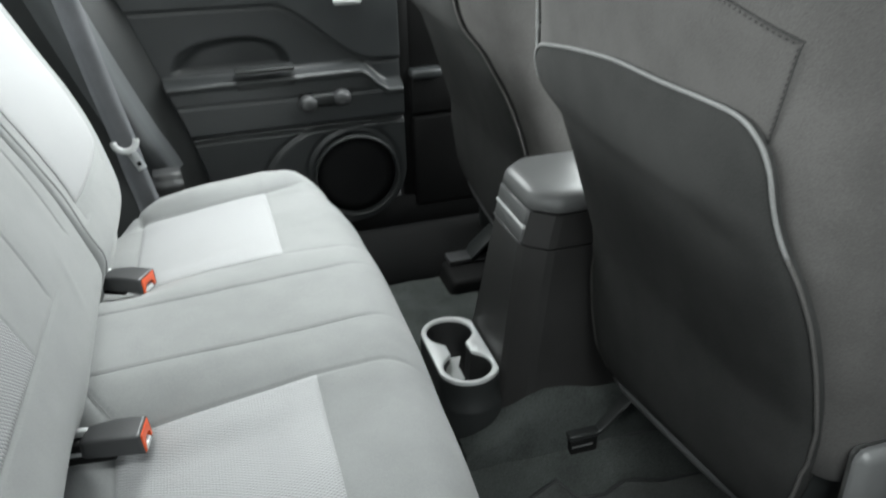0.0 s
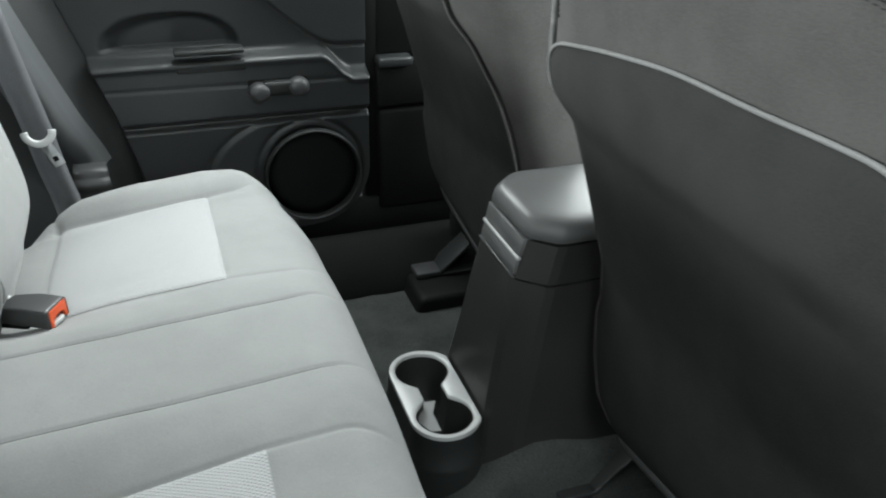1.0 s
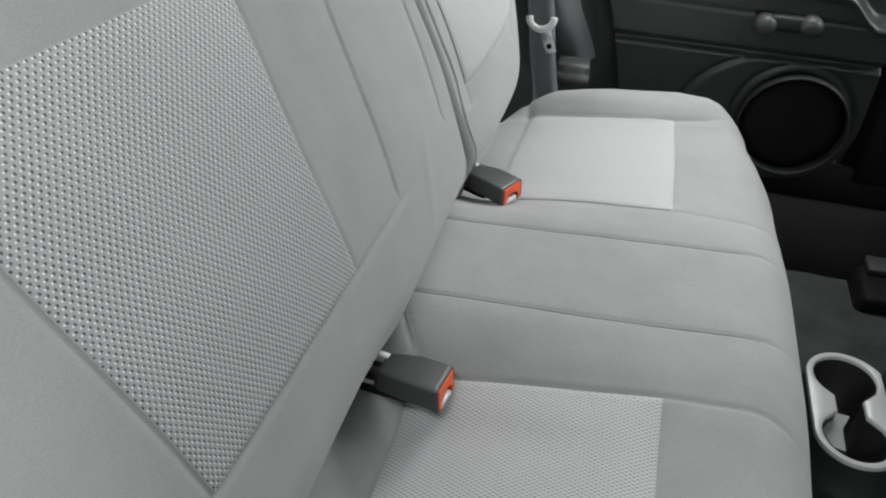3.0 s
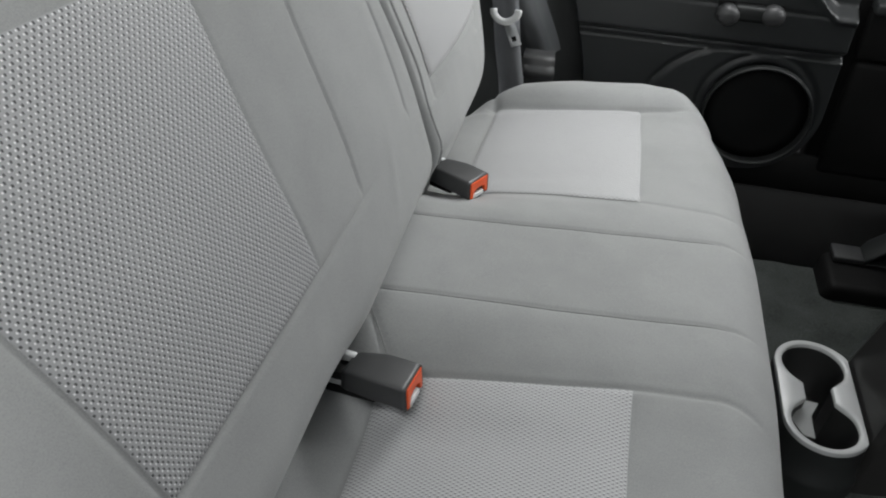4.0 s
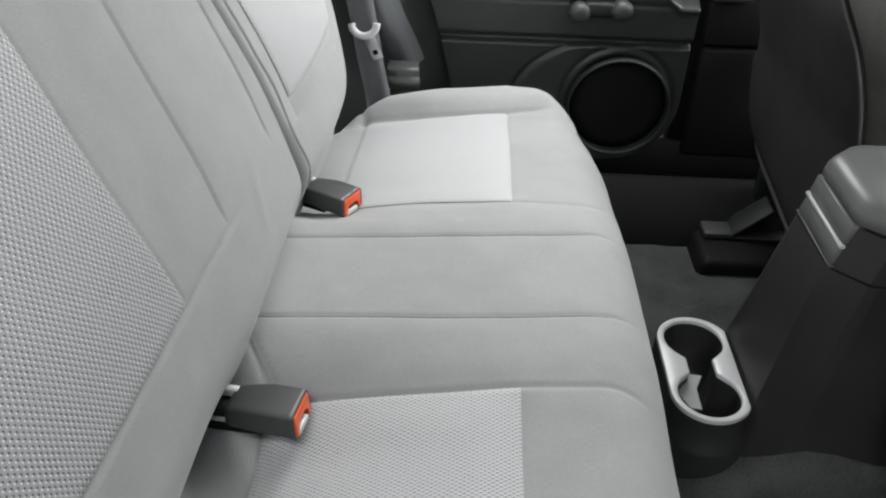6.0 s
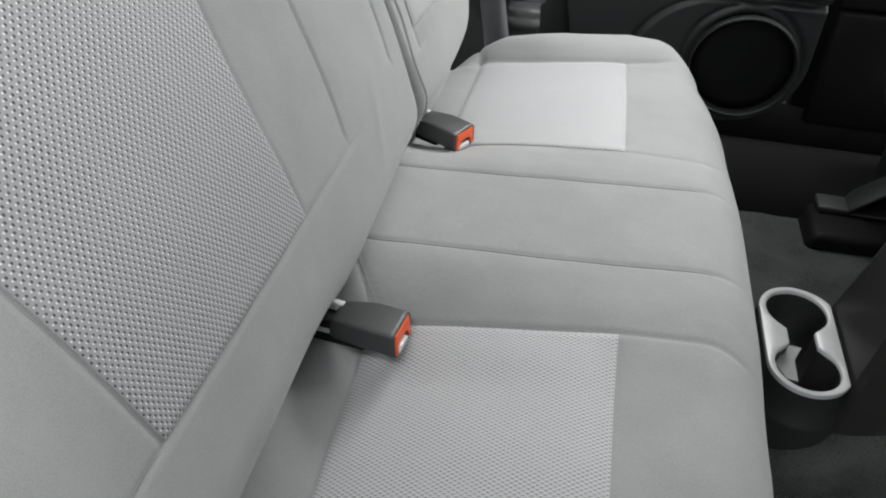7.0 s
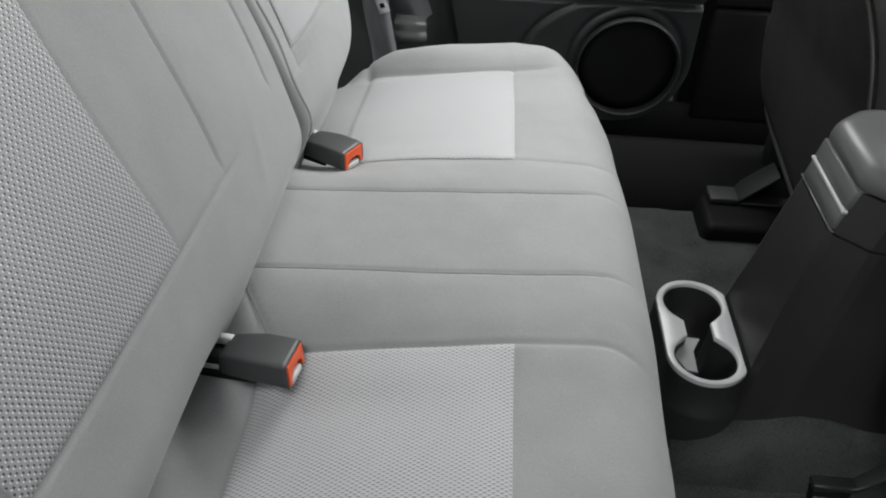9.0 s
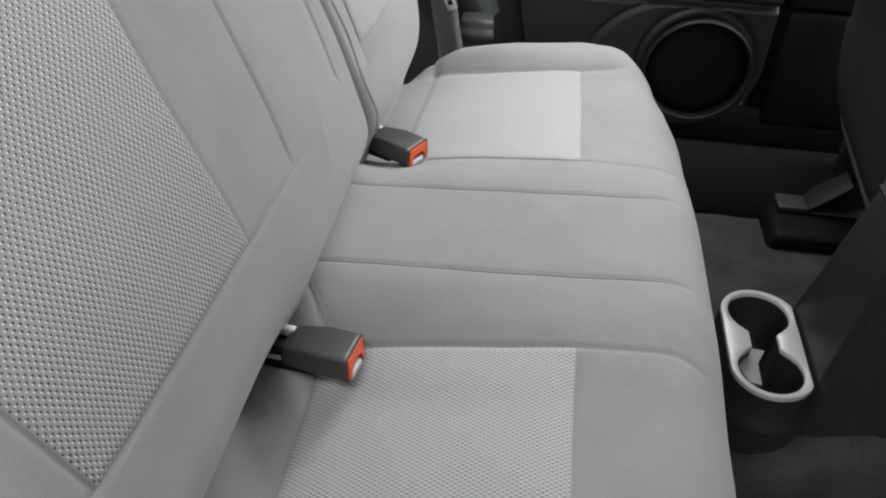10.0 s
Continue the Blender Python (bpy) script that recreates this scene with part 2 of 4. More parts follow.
def block(lo, hi, bevel=0.004, segments=2, m=None, taper=None):
    """A box with rounded edges; taper(v) may move its corners first."""
    bm = bmesh.new()
    bmesh.ops.create_cube(bm, size=1.0)
    for v in bm.verts:
        v.co = Vector([l + (h - l) * (c + 0.5) for l, h, c in zip(lo, hi, v.co)])
        if taper:
            v.co = Vector(taper(v.co))
    if bevel:
        bmesh.ops.bevel(bm, geom=bm.edges[:], offset=bevel, segments=segments, profile=0.5, affect="EDGES")
    if m:
        bm.transform(m)
    return bm


def soft(x, a, b):
    t = min(1.0, max(0.0, (x - a) / (b - a)))
    return t * t * (3 - 2 * t)


def ramp_at(x, table):
    """Smooth interpolation in a short table of (x, y)."""
    if x <= table[0][0]:
        return table[0][1]
    for (a, p), (b, q) in zip(table, table[1:]):
        if x <= b:
            return p + (q - p) * (x - a) / (b - a)
    return table[-1][1]


def dent(d, depth, width):
    return -depth * math.exp(-(d / width) ** 2)


def mesh_uv(nu, nv, long_u, long_v, pu, pv):
    """Coordinates for an open mesh that begins and ends between its holes."""
    ku, kv = max(1, round(2 * long_u / pu)) * pu / 2, max(1, round(2 * long_v / pv)) * pv / 2
    return lambda i, j: (pu / 4 + ku * i / (nu - 1), pv / 4 + kv * j / (nv - 1))


# ---- floor and shell ----
def carpet_height(x, y):
    """Footwells either side of the tunnel, which rises under the console."""
    mid = math.exp(-((y - 0.065) / 0.17) ** 4)
    side = soft(-y, 0.46, 0.56) * 0.09
    return 0.055 * mid + side - 0.004 + 0.0025 * noise.noise(Vector((x * 22, y * 22, 0)))


floor = link_mesh("floor", sheet(90, 120, lambda i, j: (0.30 + 1.3 * i / 89, -0.62 + 1.36 * j / 119, carpet_height(0.30 + 1.3 * i / 89, -0.62 + 1.36 * j / 119))), CARPET)
tagged(floor, label="charcoal looped carpet over the car's floor and tunnel", kind="structure")


def tunnel_side(i, j):
    """Carpet turned up against the foot of the console."""
    x = 0.625 + 0.475 * i / 47
    z = ramp_at(x, [(0.62, 0.058), (0.645, 0.068), (0.693, 0.086), (0.718, 0.108), (0.739, 0.130), (0.765, 0.137), (0.80, 0.134), (0.85, 0.121), (1.1, 0.105)])
    y = ramp_at(x, [(0.62, -0.046), (0.646, -0.043), (0.693, -0.035), (0.718, -0.037), (0.739, -0.046), (0.79, -0.049), (0.85, -0.0515), (1.1, -0.058)])
    low = carpet_height(x, -0.092) - 0.004
    dy, k = ((-0.030, 0.0), (-0.018, 0.12), (-0.010, 0.35), (-0.006, 0.65), (-0.003, 0.93), (0.001, 1.0), (0.016, 1.02))[j]
    up = low + (z - low) * k
    y = y + dy if k > 0.95 else min(y + dy, -0.079 + 0.2 * (up - 0.03))
    return (x, y + 0.0012 * noise.noise(Vector((x * 30, k * 4, 3))), up + 0.002 * noise.noise(Vector((x * 25, 0, 7))))


tagged(link_mesh("tunnel_carpet", sheet(48, 7, tunnel_side), CARPET), label="charcoal carpet turned up against the console's foot", kind="structure")


# ---- rear bench cushion ----
CUSHION_FRONT = 0.553
END_TABLE = [(0.05, 0.49), (0.13, 0.545), (0.20, 0.595), (0.29, 0.628), (0.38, 0.640), (0.45, 0.630), (0.497, 0.595), (0.526, 0.53), (0.5425, 0.43), (0.550, 0.30), (0.553, 0.20)]


def cushion_end(x):
    return ramp_at(x, END_TABLE)


def cushion_front(y):
    a = abs(y) if y > 0 else max(0.0, -y - 0.06)
    if a < 0.20:
        return CUSHION_FRONT
    for (x1, y1), (x2, y2) in zip(END_TABLE[4:], END_TABLE[5:]):
        if y2 <= a <= y1:
            return x1 + (x2 - x1) * (y1 - a) / (y1 - y2)
    return 0.38


def insert_side(x, side):
    """How far from the middle the seam beside a mesh insert runs; it bends outwards over the front roll."""
    if side > 0:
        return 0.1845 - 0.018 * (x - 0.40) + 4.5 * max(0.0, x - 0.475) ** 2
    return 0.1625 - 0.0745 * (x - 0.40) + 5.5 * max(0.0, x - 0.475) ** 2


def long_seams(x):
    return 0.0577 + 0.1138 * (x - 0.135), -0.087 + 0.0903 * (x - 0.1747)


INSERT_REAR = {1: 0.1605, -1: 0.152}


def cushion_seams(x, y):
    """Grooves where the panels are sewn together, and the swell between them."""
    z = 0.0
    if 0.10 < x:
        fade = 1 - soft(x, 0.49, 0.545)
        for s in long_seams(x):
            z += (dent(y - s, 0.0024, 0.0026) + dent(y - s, 0.0012, 0.016)) * fade
    for side in (1, -1):
        e, inner, rear = y * side, insert_side(x, side), INSERT_REAR[side]
        fade = 1 - soft(x, 0.505, 0.548)
        if x > 0.10:
            z += (dent(e - inner, 0.0024, 0.0030) + dent(e - inner, 0.0022, 0.018)) * fade
        w = soft(e, inner - 0.006, inner + 0.03) * (1 - soft(e, 0.515, 0.54))
        z += w * (dent(x - 0.40, 0.0020, 0.003) + dent(x - 0.40, 0.003, 0.025))
        z += w * (dent(x - rear, 0.0026, 0.003) + dent(x - rear, 0.002, 0.02))
        outer = 0.5225 + 0.12 * max(0.0, x - 0.40)
        w = soft(x, 0.135, 0.165) * (1 - soft(x, 0.44, 0.50))
        z += w * (dent(e - outer, 0.004, 0.004) + dent(e - outer, 0.007, 0.018))
    # short seam from the far insert's rear corner out to the roll
    if y > 0.5:
        z += dent(x - 0.160 + 0.32 * (y - 0.5225), 0.005, 0.0042) * soft(y, 0.512, 0.525) * (1 - soft(y, 0.556, 0.575))
    # short gusset seam beside the near buckle
    if y < 0:
        d = (y + 0.1222) + (x - 0.127) * 1.47
        z += (dent(d, 0.0026, 0.0032) + 0.003 * soft(-d, 0.0, 0.02) * (1 - soft(-d, 0.03, 0.07))) * soft(x, 0.10, 0.115) * (1 - soft(x, 0.160, 0.185))
    return z


def cushion_top(x, y):
    a = abs(y)
    out = soft(a, 0.085, 0.255)
    z = 0.346 + 0.004 * (1 - out) * soft(0.36 - x, 0.0, 0.24)
    z -= out * (0.018 + 0.155 * max(0.0, 0.40 - x) + 0.022 * soft(a, 0.30, 0.50))
    z += (0.011 + (0.125 * max(0.0, 0.38 - x) if y > 0 else 0.0)) * soft(a, 0.505, 0.565)
    z -= 0.015 * math.exp(-(((x - 0.150) / 0.070) ** 2 + ((y - 0.145) / 0.060) ** 2)) + 0.004 * math.exp(-(((x - 0.16) / 0.04) ** 2 + ((y + 0.205) / 0.035) ** 2))
    z += 0.006 * math.sin(min(1.0, max(0.0, (x - 0.155) / 0.245)) * math.pi) * soft(a, 0.17, 0.22) * (1 - soft(a, 0.48, 0.52))
    z -= 0.006 * soft(x, 0.47, 0.55)
    # the cloth behind the outboard insert climbs to the backrest
    z += 0.034 * soft(0.150 - x, 0.0, 0.065) * soft(-y, 0.06, 0.36)
    z += 0.0012 * noise.noise(Vector((x * 14, y * 14, 3)))
    return z + cushion_seams(x, y)


def cushion_rim(x, y):
    """Height with the rolled edge along the front and the ends."""
    d = min((cushion_front(y) - x) * 0.95, cushion_end(x) - y, y + cushion_end(x) + 0.06)
    r = 0.062
    drop = 0.0 if d >= r else r - math.sqrt(max(0.0, r * r - (r - d) ** 2))
    return cushion_top(x, y) - drop


def build_cushion():
    seat = thing("rear_seat_cushion", (0.3, 0, 0.02), label="grey cloth rear bench cushion with sewn panels and lighter mesh inserts", category="car seat")
    NX, NY = 150, 620
    xs = [0.045 + (CUSHION_FRONT - 0.046) * (1 - (1 - i / (NX - 1)) ** 1.5) for i in range(NX)]
    qs = [-math.cos(math.pi * j / (NY - 1)) * 0.25 + (2 * j / (NY - 1) - 1) * 0.75 for j in range(NY)]

    def at(i, j):
        x = xs[i]
        e = cushion_end(x)
        lo, hi = -e - 0.06, e
        y = lo + (hi - lo) * (qs[j] + 1) / 2
        return x, y, cushion_rim(x, y)

    bm = sheet(NX, NY, at)
    rim = [e for e in bm.edges if e.is_boundary]
    made = bmesh.ops.extrude_edge_only(bm, edges=rim)["geom"]
    for v in [g for g in made if isinstance(g, bmesh.types.BMVert)]:
        v.co.z = 0.20
        v.co.x += -0.004 if v.co.x > 0.1 else 0
    rim2 = [e for e in made if isinstance(e, bmesh.types.BMEdge) and e.is_boundary]
    made = bmesh.ops.extrude_edge_only(bm, edges=rim2)["geom"]
    for v in [g for g in made if isinstance(g, bmesh.types.BMVert)]:
        v.co.z = 0.02
        v.co.x -= 0.03 if v.co.x > 0.1 else 0
        v.co.y *= 0.97
    part("cushion", bm, CLOTH, seat)
    for side in (1, -1):
        nu, nv = 60, 84

        def ins(i, j, side=side):
            x = INSERT_REAR[side] + 0.0015 + (0.3985 - INSERT_REAR[side]) * i / (nu - 1)
            inner = insert_side(x, side) + 0.0015
            y = side * (inner + (0.521 - inner) * j / (nv - 1))
            k = min(i, nu - 1 - i, j, nv - 1 - j)
            return x, y, cushion_rim(x, y) + (0.0013 if k else 0.0010)

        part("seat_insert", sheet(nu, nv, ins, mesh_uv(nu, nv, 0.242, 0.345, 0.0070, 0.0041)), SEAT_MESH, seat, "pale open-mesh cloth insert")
    # sewing thread along the two long seams
    for k in range(2):
        pts = [(x, long_seams(x)[k], 0) for x in (0.125 + 0.41 * i / 60 for i in range(61))]
        part("seam", tube([(x, y, cushion_rim(x, y) + 0.0006 - 0.0028 * soft(x, 0.47, 0.53)) for x, y, _ in pts], 0.0010, 6), THREAD, seat)
    gusset = [(x, -0.1222 - 1.47 * (x - 0.127)) for x in (0.118 + 0.046 * i / 24 for i in range(25))]
    part("seam", tube([(x, y, -0.0006 + max(cushion_rim(x + dx, y + dy) for dx in (-0.003, 0, 0.003) for dy in (-0.003, 0, 0.003))) for x, y in gusset], 0.0007, 6), THREAD, seat)
    return seat


build_cushion()

# ---- rear backrests ----
UPV, OUT = Vector((-0.3714, 0, 0.9285)), Vector((0.9285, 0, 0.3714))


def on_back(y, h, n=0.0):
    """A point on the sloping backrest: along y, up the slope by h, proud by n."""
    return Vector((0.11, y, 0.459)) + UPV * h + OUT * n


def back_swell(y, h):
    n = -0.045 * (1 - soft(h, -0.14, -0.045)) ** 2
    # the outboard seat rolls under more tightly
    r, d, w = 0.07, max(0.0, -0.041 - h), soft(-y, 0.14, 0.28)
    n += w * (-(r - math.sqrt(r * r - min(d, 0.066) ** 2)) - 2.5 * max(0.0, d - 0.066) - n)
    n += 0.007 * math.exp(-((h - 0.06) / 0.10) ** 2)
    n -= 0.006 * soft(h, 0.1, 0.5)
    return n


def low_seam(y):
    """Height of the seam that crosses the wide backrest below its mesh panel."""
    return -0.0030 - 0.045 * y


def stitch_lines(h):
    return -0.098 + 0.13 * h, 0.080 + 0.10 * h


def mesh_inner(h):
    return -0.2235 + 0.0155 * soft(h, 0.08, 0.26)


def mesh_outer(h):
    return -0.4802 - 0.12 * (h - 0.026)


def near_back(y, h):
    n = back_swell(y, h)
    f = soft(h, -0.002, 0.02)
    for s in stitch_lines(h):
        n += (dent(y - s, 0.0024, 0.0026) + dent(y - s, 0.0016, 0.018)) * f
    d, w = h - low_seam(y), 1 - soft(y, -0.085, -0.05)
    n += (dent(d, 0.0022, 0.0026) + 0.0004 * soft(-d, -0.002, 0.006) * (1 - soft(-d, 0.01, 0.06))) * w
    # soft pull folds below the stitched middle
    n += 0.0016 * math.exp(-((y + 0.02 - 0.5 * (h + 0.03)) / 0.012) ** 2 - ((h + 0.02) / 0.035) ** 2)
    n += dent(y - mesh_inner(h), 0.0016, 0.003) * soft(d, -0.002, 0.008) * (1 - soft(h, 0.27, 0.29))
    n += dent(y - mesh_outer(h), 0.0016, 0.003) * soft(d, -0.002, 0.008) * (1 - soft(h, 0.27, 0.29))
    n += 0.014 * soft(-y, 0.50, 0.60)
    return n + 0.0008 * noise.noise(Vector((y * 12, h * 12, 7)))


def far_edge(h):
    return ramp_at(h, [(-0.15, 0.38), (-0.08, 0.43), (-0.042, 0.485), (0.0, 0.538), (0.035, 0.570), (0.10, 0.592), (0.30, 0.605), (0.6, 0.61)])


def far_back(y, h):
    n = back_swell(y, h)
    e = far_edge(h)
    n += 0.016 * (1 - ((y - 0.34) / 0.20) ** 2)
    if h > -0.02:
        for s in (0.180, e - 0.096):
            n += dent(y - s, 0.001, 0.004) + dent(y - s, 0.003, 0.024)
    if 0.180 < y < e - 0.096:
        n += dent(h - 0.006, 0.002, 0.004)
    return n + 0.0008 * noise.noise(Vector((y * 12, h * 12, 9)))


def back_body(seat, lo, hi, surface, r_lo=0.030, r_hi=0.030, top=0.487, NY=380, NH=190):
    """A padded backrest: rolled edges at both sides, closed behind."""
    def at(i, j):
        h = -0.135 + (top + 0.135) * i / (NH - 1)
        a, b = lo(h), hi(h)
        y = a + (b - a) * (0.5 - 0.5 * math.cos(math.pi * j / (NY - 1)) * 0.35 + (j / (NY - 1) - 0.5) * 0.65)
        drop = 0
        for d, r in ((y - a, r_lo), (b - y, r_hi)):
            drop += 0 if d >= r else r - math.sqrt(max(0.0, r * r - (r - d) ** 2))
        t = top - h
        drop += 0 if t >= 0.05 else 0.05 - math.sqrt(max(0.0, 0.0025 - (0.05 - t) ** 2))
        return on_back(y, h, surface(y, h) - drop)

    bm = sheet(NH, NY, at)
    rim = [e for e in bm.edges if e.is_boundary]
    made = bmesh.ops.extrude_edge_only(bm, edges=rim)["geom"]
    for v in [g for g in made if isinstance(g, bmesh.types.BMVert)]:
        v.co -= OUT * 0.10
    part("backrest", bm, CLOTH, seat)


def build_backs():
    near = thing("rear_bench_back", (0, -0.25, 0.3), label="wide grey cloth rear backrest with stitched middle and mesh insert", category="car seat", group="rear backrests")
    back_body(near, lambda h: -0.66, lambda h: 0.130 - 0.012 * (1 - soft(h, -0.12, 0.02)), near_back, 0.03, 0.011)
    nu, nv = 70, 64

    def ins(i, j):
        v = j / (nv - 1)
        y = mesh_inner(0.28 * i / (nu - 1)) * v + mesh_outer(0.28 * i / (nu - 1)) * (1 - v)
        top = 0.279 + 0.07 * max(0.0, -0.26 - y)
        h = low_seam(y) + 0.0012 + (top - low_seam(y)) * i / (nu - 1)
        k = min(i, nu - 1 - i, j, nv - 1 - j)
        return on_back(y, h, near_back(y, h) + (0.0013 if k else 0.0010))

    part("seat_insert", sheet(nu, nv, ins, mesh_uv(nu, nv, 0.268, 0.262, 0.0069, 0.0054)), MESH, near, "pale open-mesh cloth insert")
    for k in range(2):
        part("seam", tube([on_back(s, h, near_back(s, h) - 0.0002 - 0.0012 * (1 - soft(h, 0.004, 0.03))) for h, s in ((h, stitch_lines(h)[k]) for h in (0.006 + 0.40 * i / 80 for i in range(81)))], 0.0010, 6), THREAD, near)
    part("seam", tube([on_back(y, low_seam(y), near_back(y, low_seam(y)) - 0.0003) for y in (-0.085 - 0.52 * i / 80 for i in range(81))], 0.0009, 6), THREAD, near)
    far = thing("rear_bench_back", (0, 0.37, 0.3), label="narrow grey cloth rear backrest with a bright mesh insert", category="car seat", group="rear backrests")
    back_body(far, lambda h: 0.1350 + 0.007 * (1 - soft(h, -0.08, 0.03)), far_edge, far_back, 0.008, 0.034)

    def ins2(i, j):
        v = j / (nv - 1)
        top = 0.36
        lowest = 0.007
        h = lowest + (top - lowest) * i / (nu - 1)
        y = 0.1815 + (far_edge(h) - 0.0975 - 0.1815) * v
        k = min(i, nu - 1 - i, j, nv - 1 - j)
        return on_back(y, h, far_back(y, h) + (0.0022 if k else 0.0012))

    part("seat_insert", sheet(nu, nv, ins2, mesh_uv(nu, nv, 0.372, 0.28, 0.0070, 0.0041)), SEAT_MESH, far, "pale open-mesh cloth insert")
    # boxed side of the narrow backrest: a slack strip of cloth with a corded edge
    cord = []
    for i in range(70):
        h = -0.10 + 0.54 * i / 69
        y = 0.1510 + 0.004 * (1 - soft(h, -0.08, 0.02)) + 0.0034 * math.sin(h * 46) * (1 - soft(h, 0.02, 0.12))
        cord.append(on_back(y, h, far_back(y, h) - 0.0006))
    part("piping", tube(cord, 0.0030, 8), CLOTH, far, "corded grey edge")


build_backs()


# ---- seat-belt buckles ----
def build_buckle(m, label):
    """A buckle lying on the seat; its own x runs from the stalk to the red button."""
    base = thing("seat_belt_buckle", m.translation, label=label, category="seat belt buckle", group="rear seat buckles")
    W, T, L = 0.0240, 0.0125, 0.068
    rings = []
    for s in (0.0, 0.08, 0.25, 0.5, 0.75, 0.93, 1.0):
        x = -L + L * s
        w = W * (0.80 + 0.20 * soft(s, 0, 0.5))
        t = T * (0.88 + 0.12 * soft(s, 0, 0.6))
        if s == 0.0:
            w, t = w * 0.9, t * 0.85
        ring = []
        for k in range(28):
            a = 2 * math.pi * (k + 0.5) / 28
            c, d = math.cos(a), math.sin(a)
            zz = t * math.copysign(abs(d) ** 0.22, d) + 0.002 * math.sin(s * math.pi)
            ring.append(m @ Vector((x - 0.12 * zz * soft(s, 0.3, 1.0), w * math.copysign(abs(c) ** 0.18, c), zz)))
        rings.append(ring)
    # hollow mouth at the button end
    last = rings[-1]
    mid = sum(last, Vector()) / len(last)
    rings.append([mid + (p - mid) * 0.90 for p in last])
    rings.append([mid + (p - mid) * 0.88 - m.to_3x3() @ Vector((0.003, 0, 0)) for p in last])
    part("housing", loft(rings), BUCKLE, base)
    # the button: a slab with a notch for the tongue
    outline = [(-0.020, 0.0108), (0.020, 0.0108), (0.0205, -0.0105), (0.0155, -0.0105), (0.0135, -0.0020), (0.006, 0.0008), (-0.006, 0.0008), (-0.0135, -0.0020), (-0.0155, -0.0105), (-0.0205, -0.0105)]
    rings = [[m @ Vector((x - 0.12 * z, y, z)) for y, z in outline] for x in (-0.004, 0.0004)]
    rings.append([m @ Vector((0.0012 - 0.12 * z, y * 0.96, z * 0.94)) for y, z in outline])
    part("release_button", loft(rings), RED, base, "orange-red release button", smooth=False)
    part("slot_plate", block((-0.004, -0.0155, -0.0112), (0.0020, 0.0090, -0.0056), 0.0004, 1, m, lambda v: (v.x - 0.12 * v.z, v.y, v.z)), SLOT, base, "bare metal slot plate")
    part("stalk", block((-L - 0.014, 0.0075, 0.000), (-L + 0.003, 0.0165, 0.0115), 0.0012, 1, m), SLOT, base, "pale plastic clip")
    part("stalk", block((-L - 0.020, -0.0150, -0.010), (-L + 0.004, -0.0080, -0.004), 0.0012, 1, m), SILVER, base, "pale grey stalk")
    part("neck", block((-L - 0.024, -0.0135, -0.008), (-L + 0.004, 0.0150, 0.004), 0.002, 1, m), BLACK, base, "black flexible neck")
    part("sleeve", block((-L - 0.03, -0.016, -0.019), (-L + 0.036, 0.018, -0.0075), 0.003, 2, m), BLACK, base, "black plastic sleeve")
    return base


build_buckle(pose(0.1955, -0.2130, 0.3345, -9, 0, -6), "charcoal seat belt buckle with orange-red button on the mesh insert's corner")
build_buckle(pose(0.191, 0.159, 0.3335, -6, 2, -22), "charcoal seat belt buckle with orange-red button near the split backrest")


# ---- far door ----
def door_left(z):
    return ramp_at(z, [(0.08, 0.33), (0.20, 0.30), (0.26, 0.288), (0.365, 0.262), (0.497, 0.218), (0.651, 0.167), (0.76, 0.13)])


def arm_top(x):
    return 0.468 - 0.050 * soft(x, 0.655, 0.725)


def door_relief(x, z):
    """How far the trim stands out from the door's plane towards the seats."""
    d = 0.0
    top = arm_top(x)
    d += 0.030 * soft(z, 0.325, 0.345) * (1 - soft(z, top - 0.015, top + 0.004))
    d += 0.007 * math.exp(-((z - top + 0.016) / 0.007) ** 2)
    d += 0.022 * (1 - soft(z, 0.318, 0.335))
    d += 0.002 * math.exp(-((z - 0.322) / 0.006) ** 2)
    d += dent(z - 0.408 + 0.01 * (x - 0.4), 0.003, 0.003) * soft(z, 0.35, 0.37)
    # upper panel, bounded by a groove that sweeps down to the armrest
    edge = 0.612 - 0.02 * (x - 0.18) - 0.135 * soft(x, 0.47, 0.70)
    if z > top:
        d += 0.010 * soft(z, edge - 0.004, edge + 0.004) + dent(z - edge, 0.006, 0.004)
        # scooped recess behind the pull
        e = abs((x - 0.378) / 0.130) ** 2.6 + ((z - 0.483) / 0.066) ** 2
        if z > 0.478:
            d -= 0.026 * (1 - soft(e, 0.25 + 0.30 * soft(x, 0.30, 0.46), 1.0))
    # speaker pod
    r = math.hypot(x - 0.6265, z - 0.212)
    a = math.hypot((x - 0.60) / 1.25, z - 0.185)
    if z < 0.325:
        d += (0.003 * (1 - soft(a, 0.140, 0.150)) + dent(a - 0.151, 0.004, 0.004)) * (1 - soft(x, 0.58, 0.68))
    d += dent(r - 0.110, 0.004, 0.005) - 0.022 * (1 - soft(r, 0.087, 0.094))
    return d


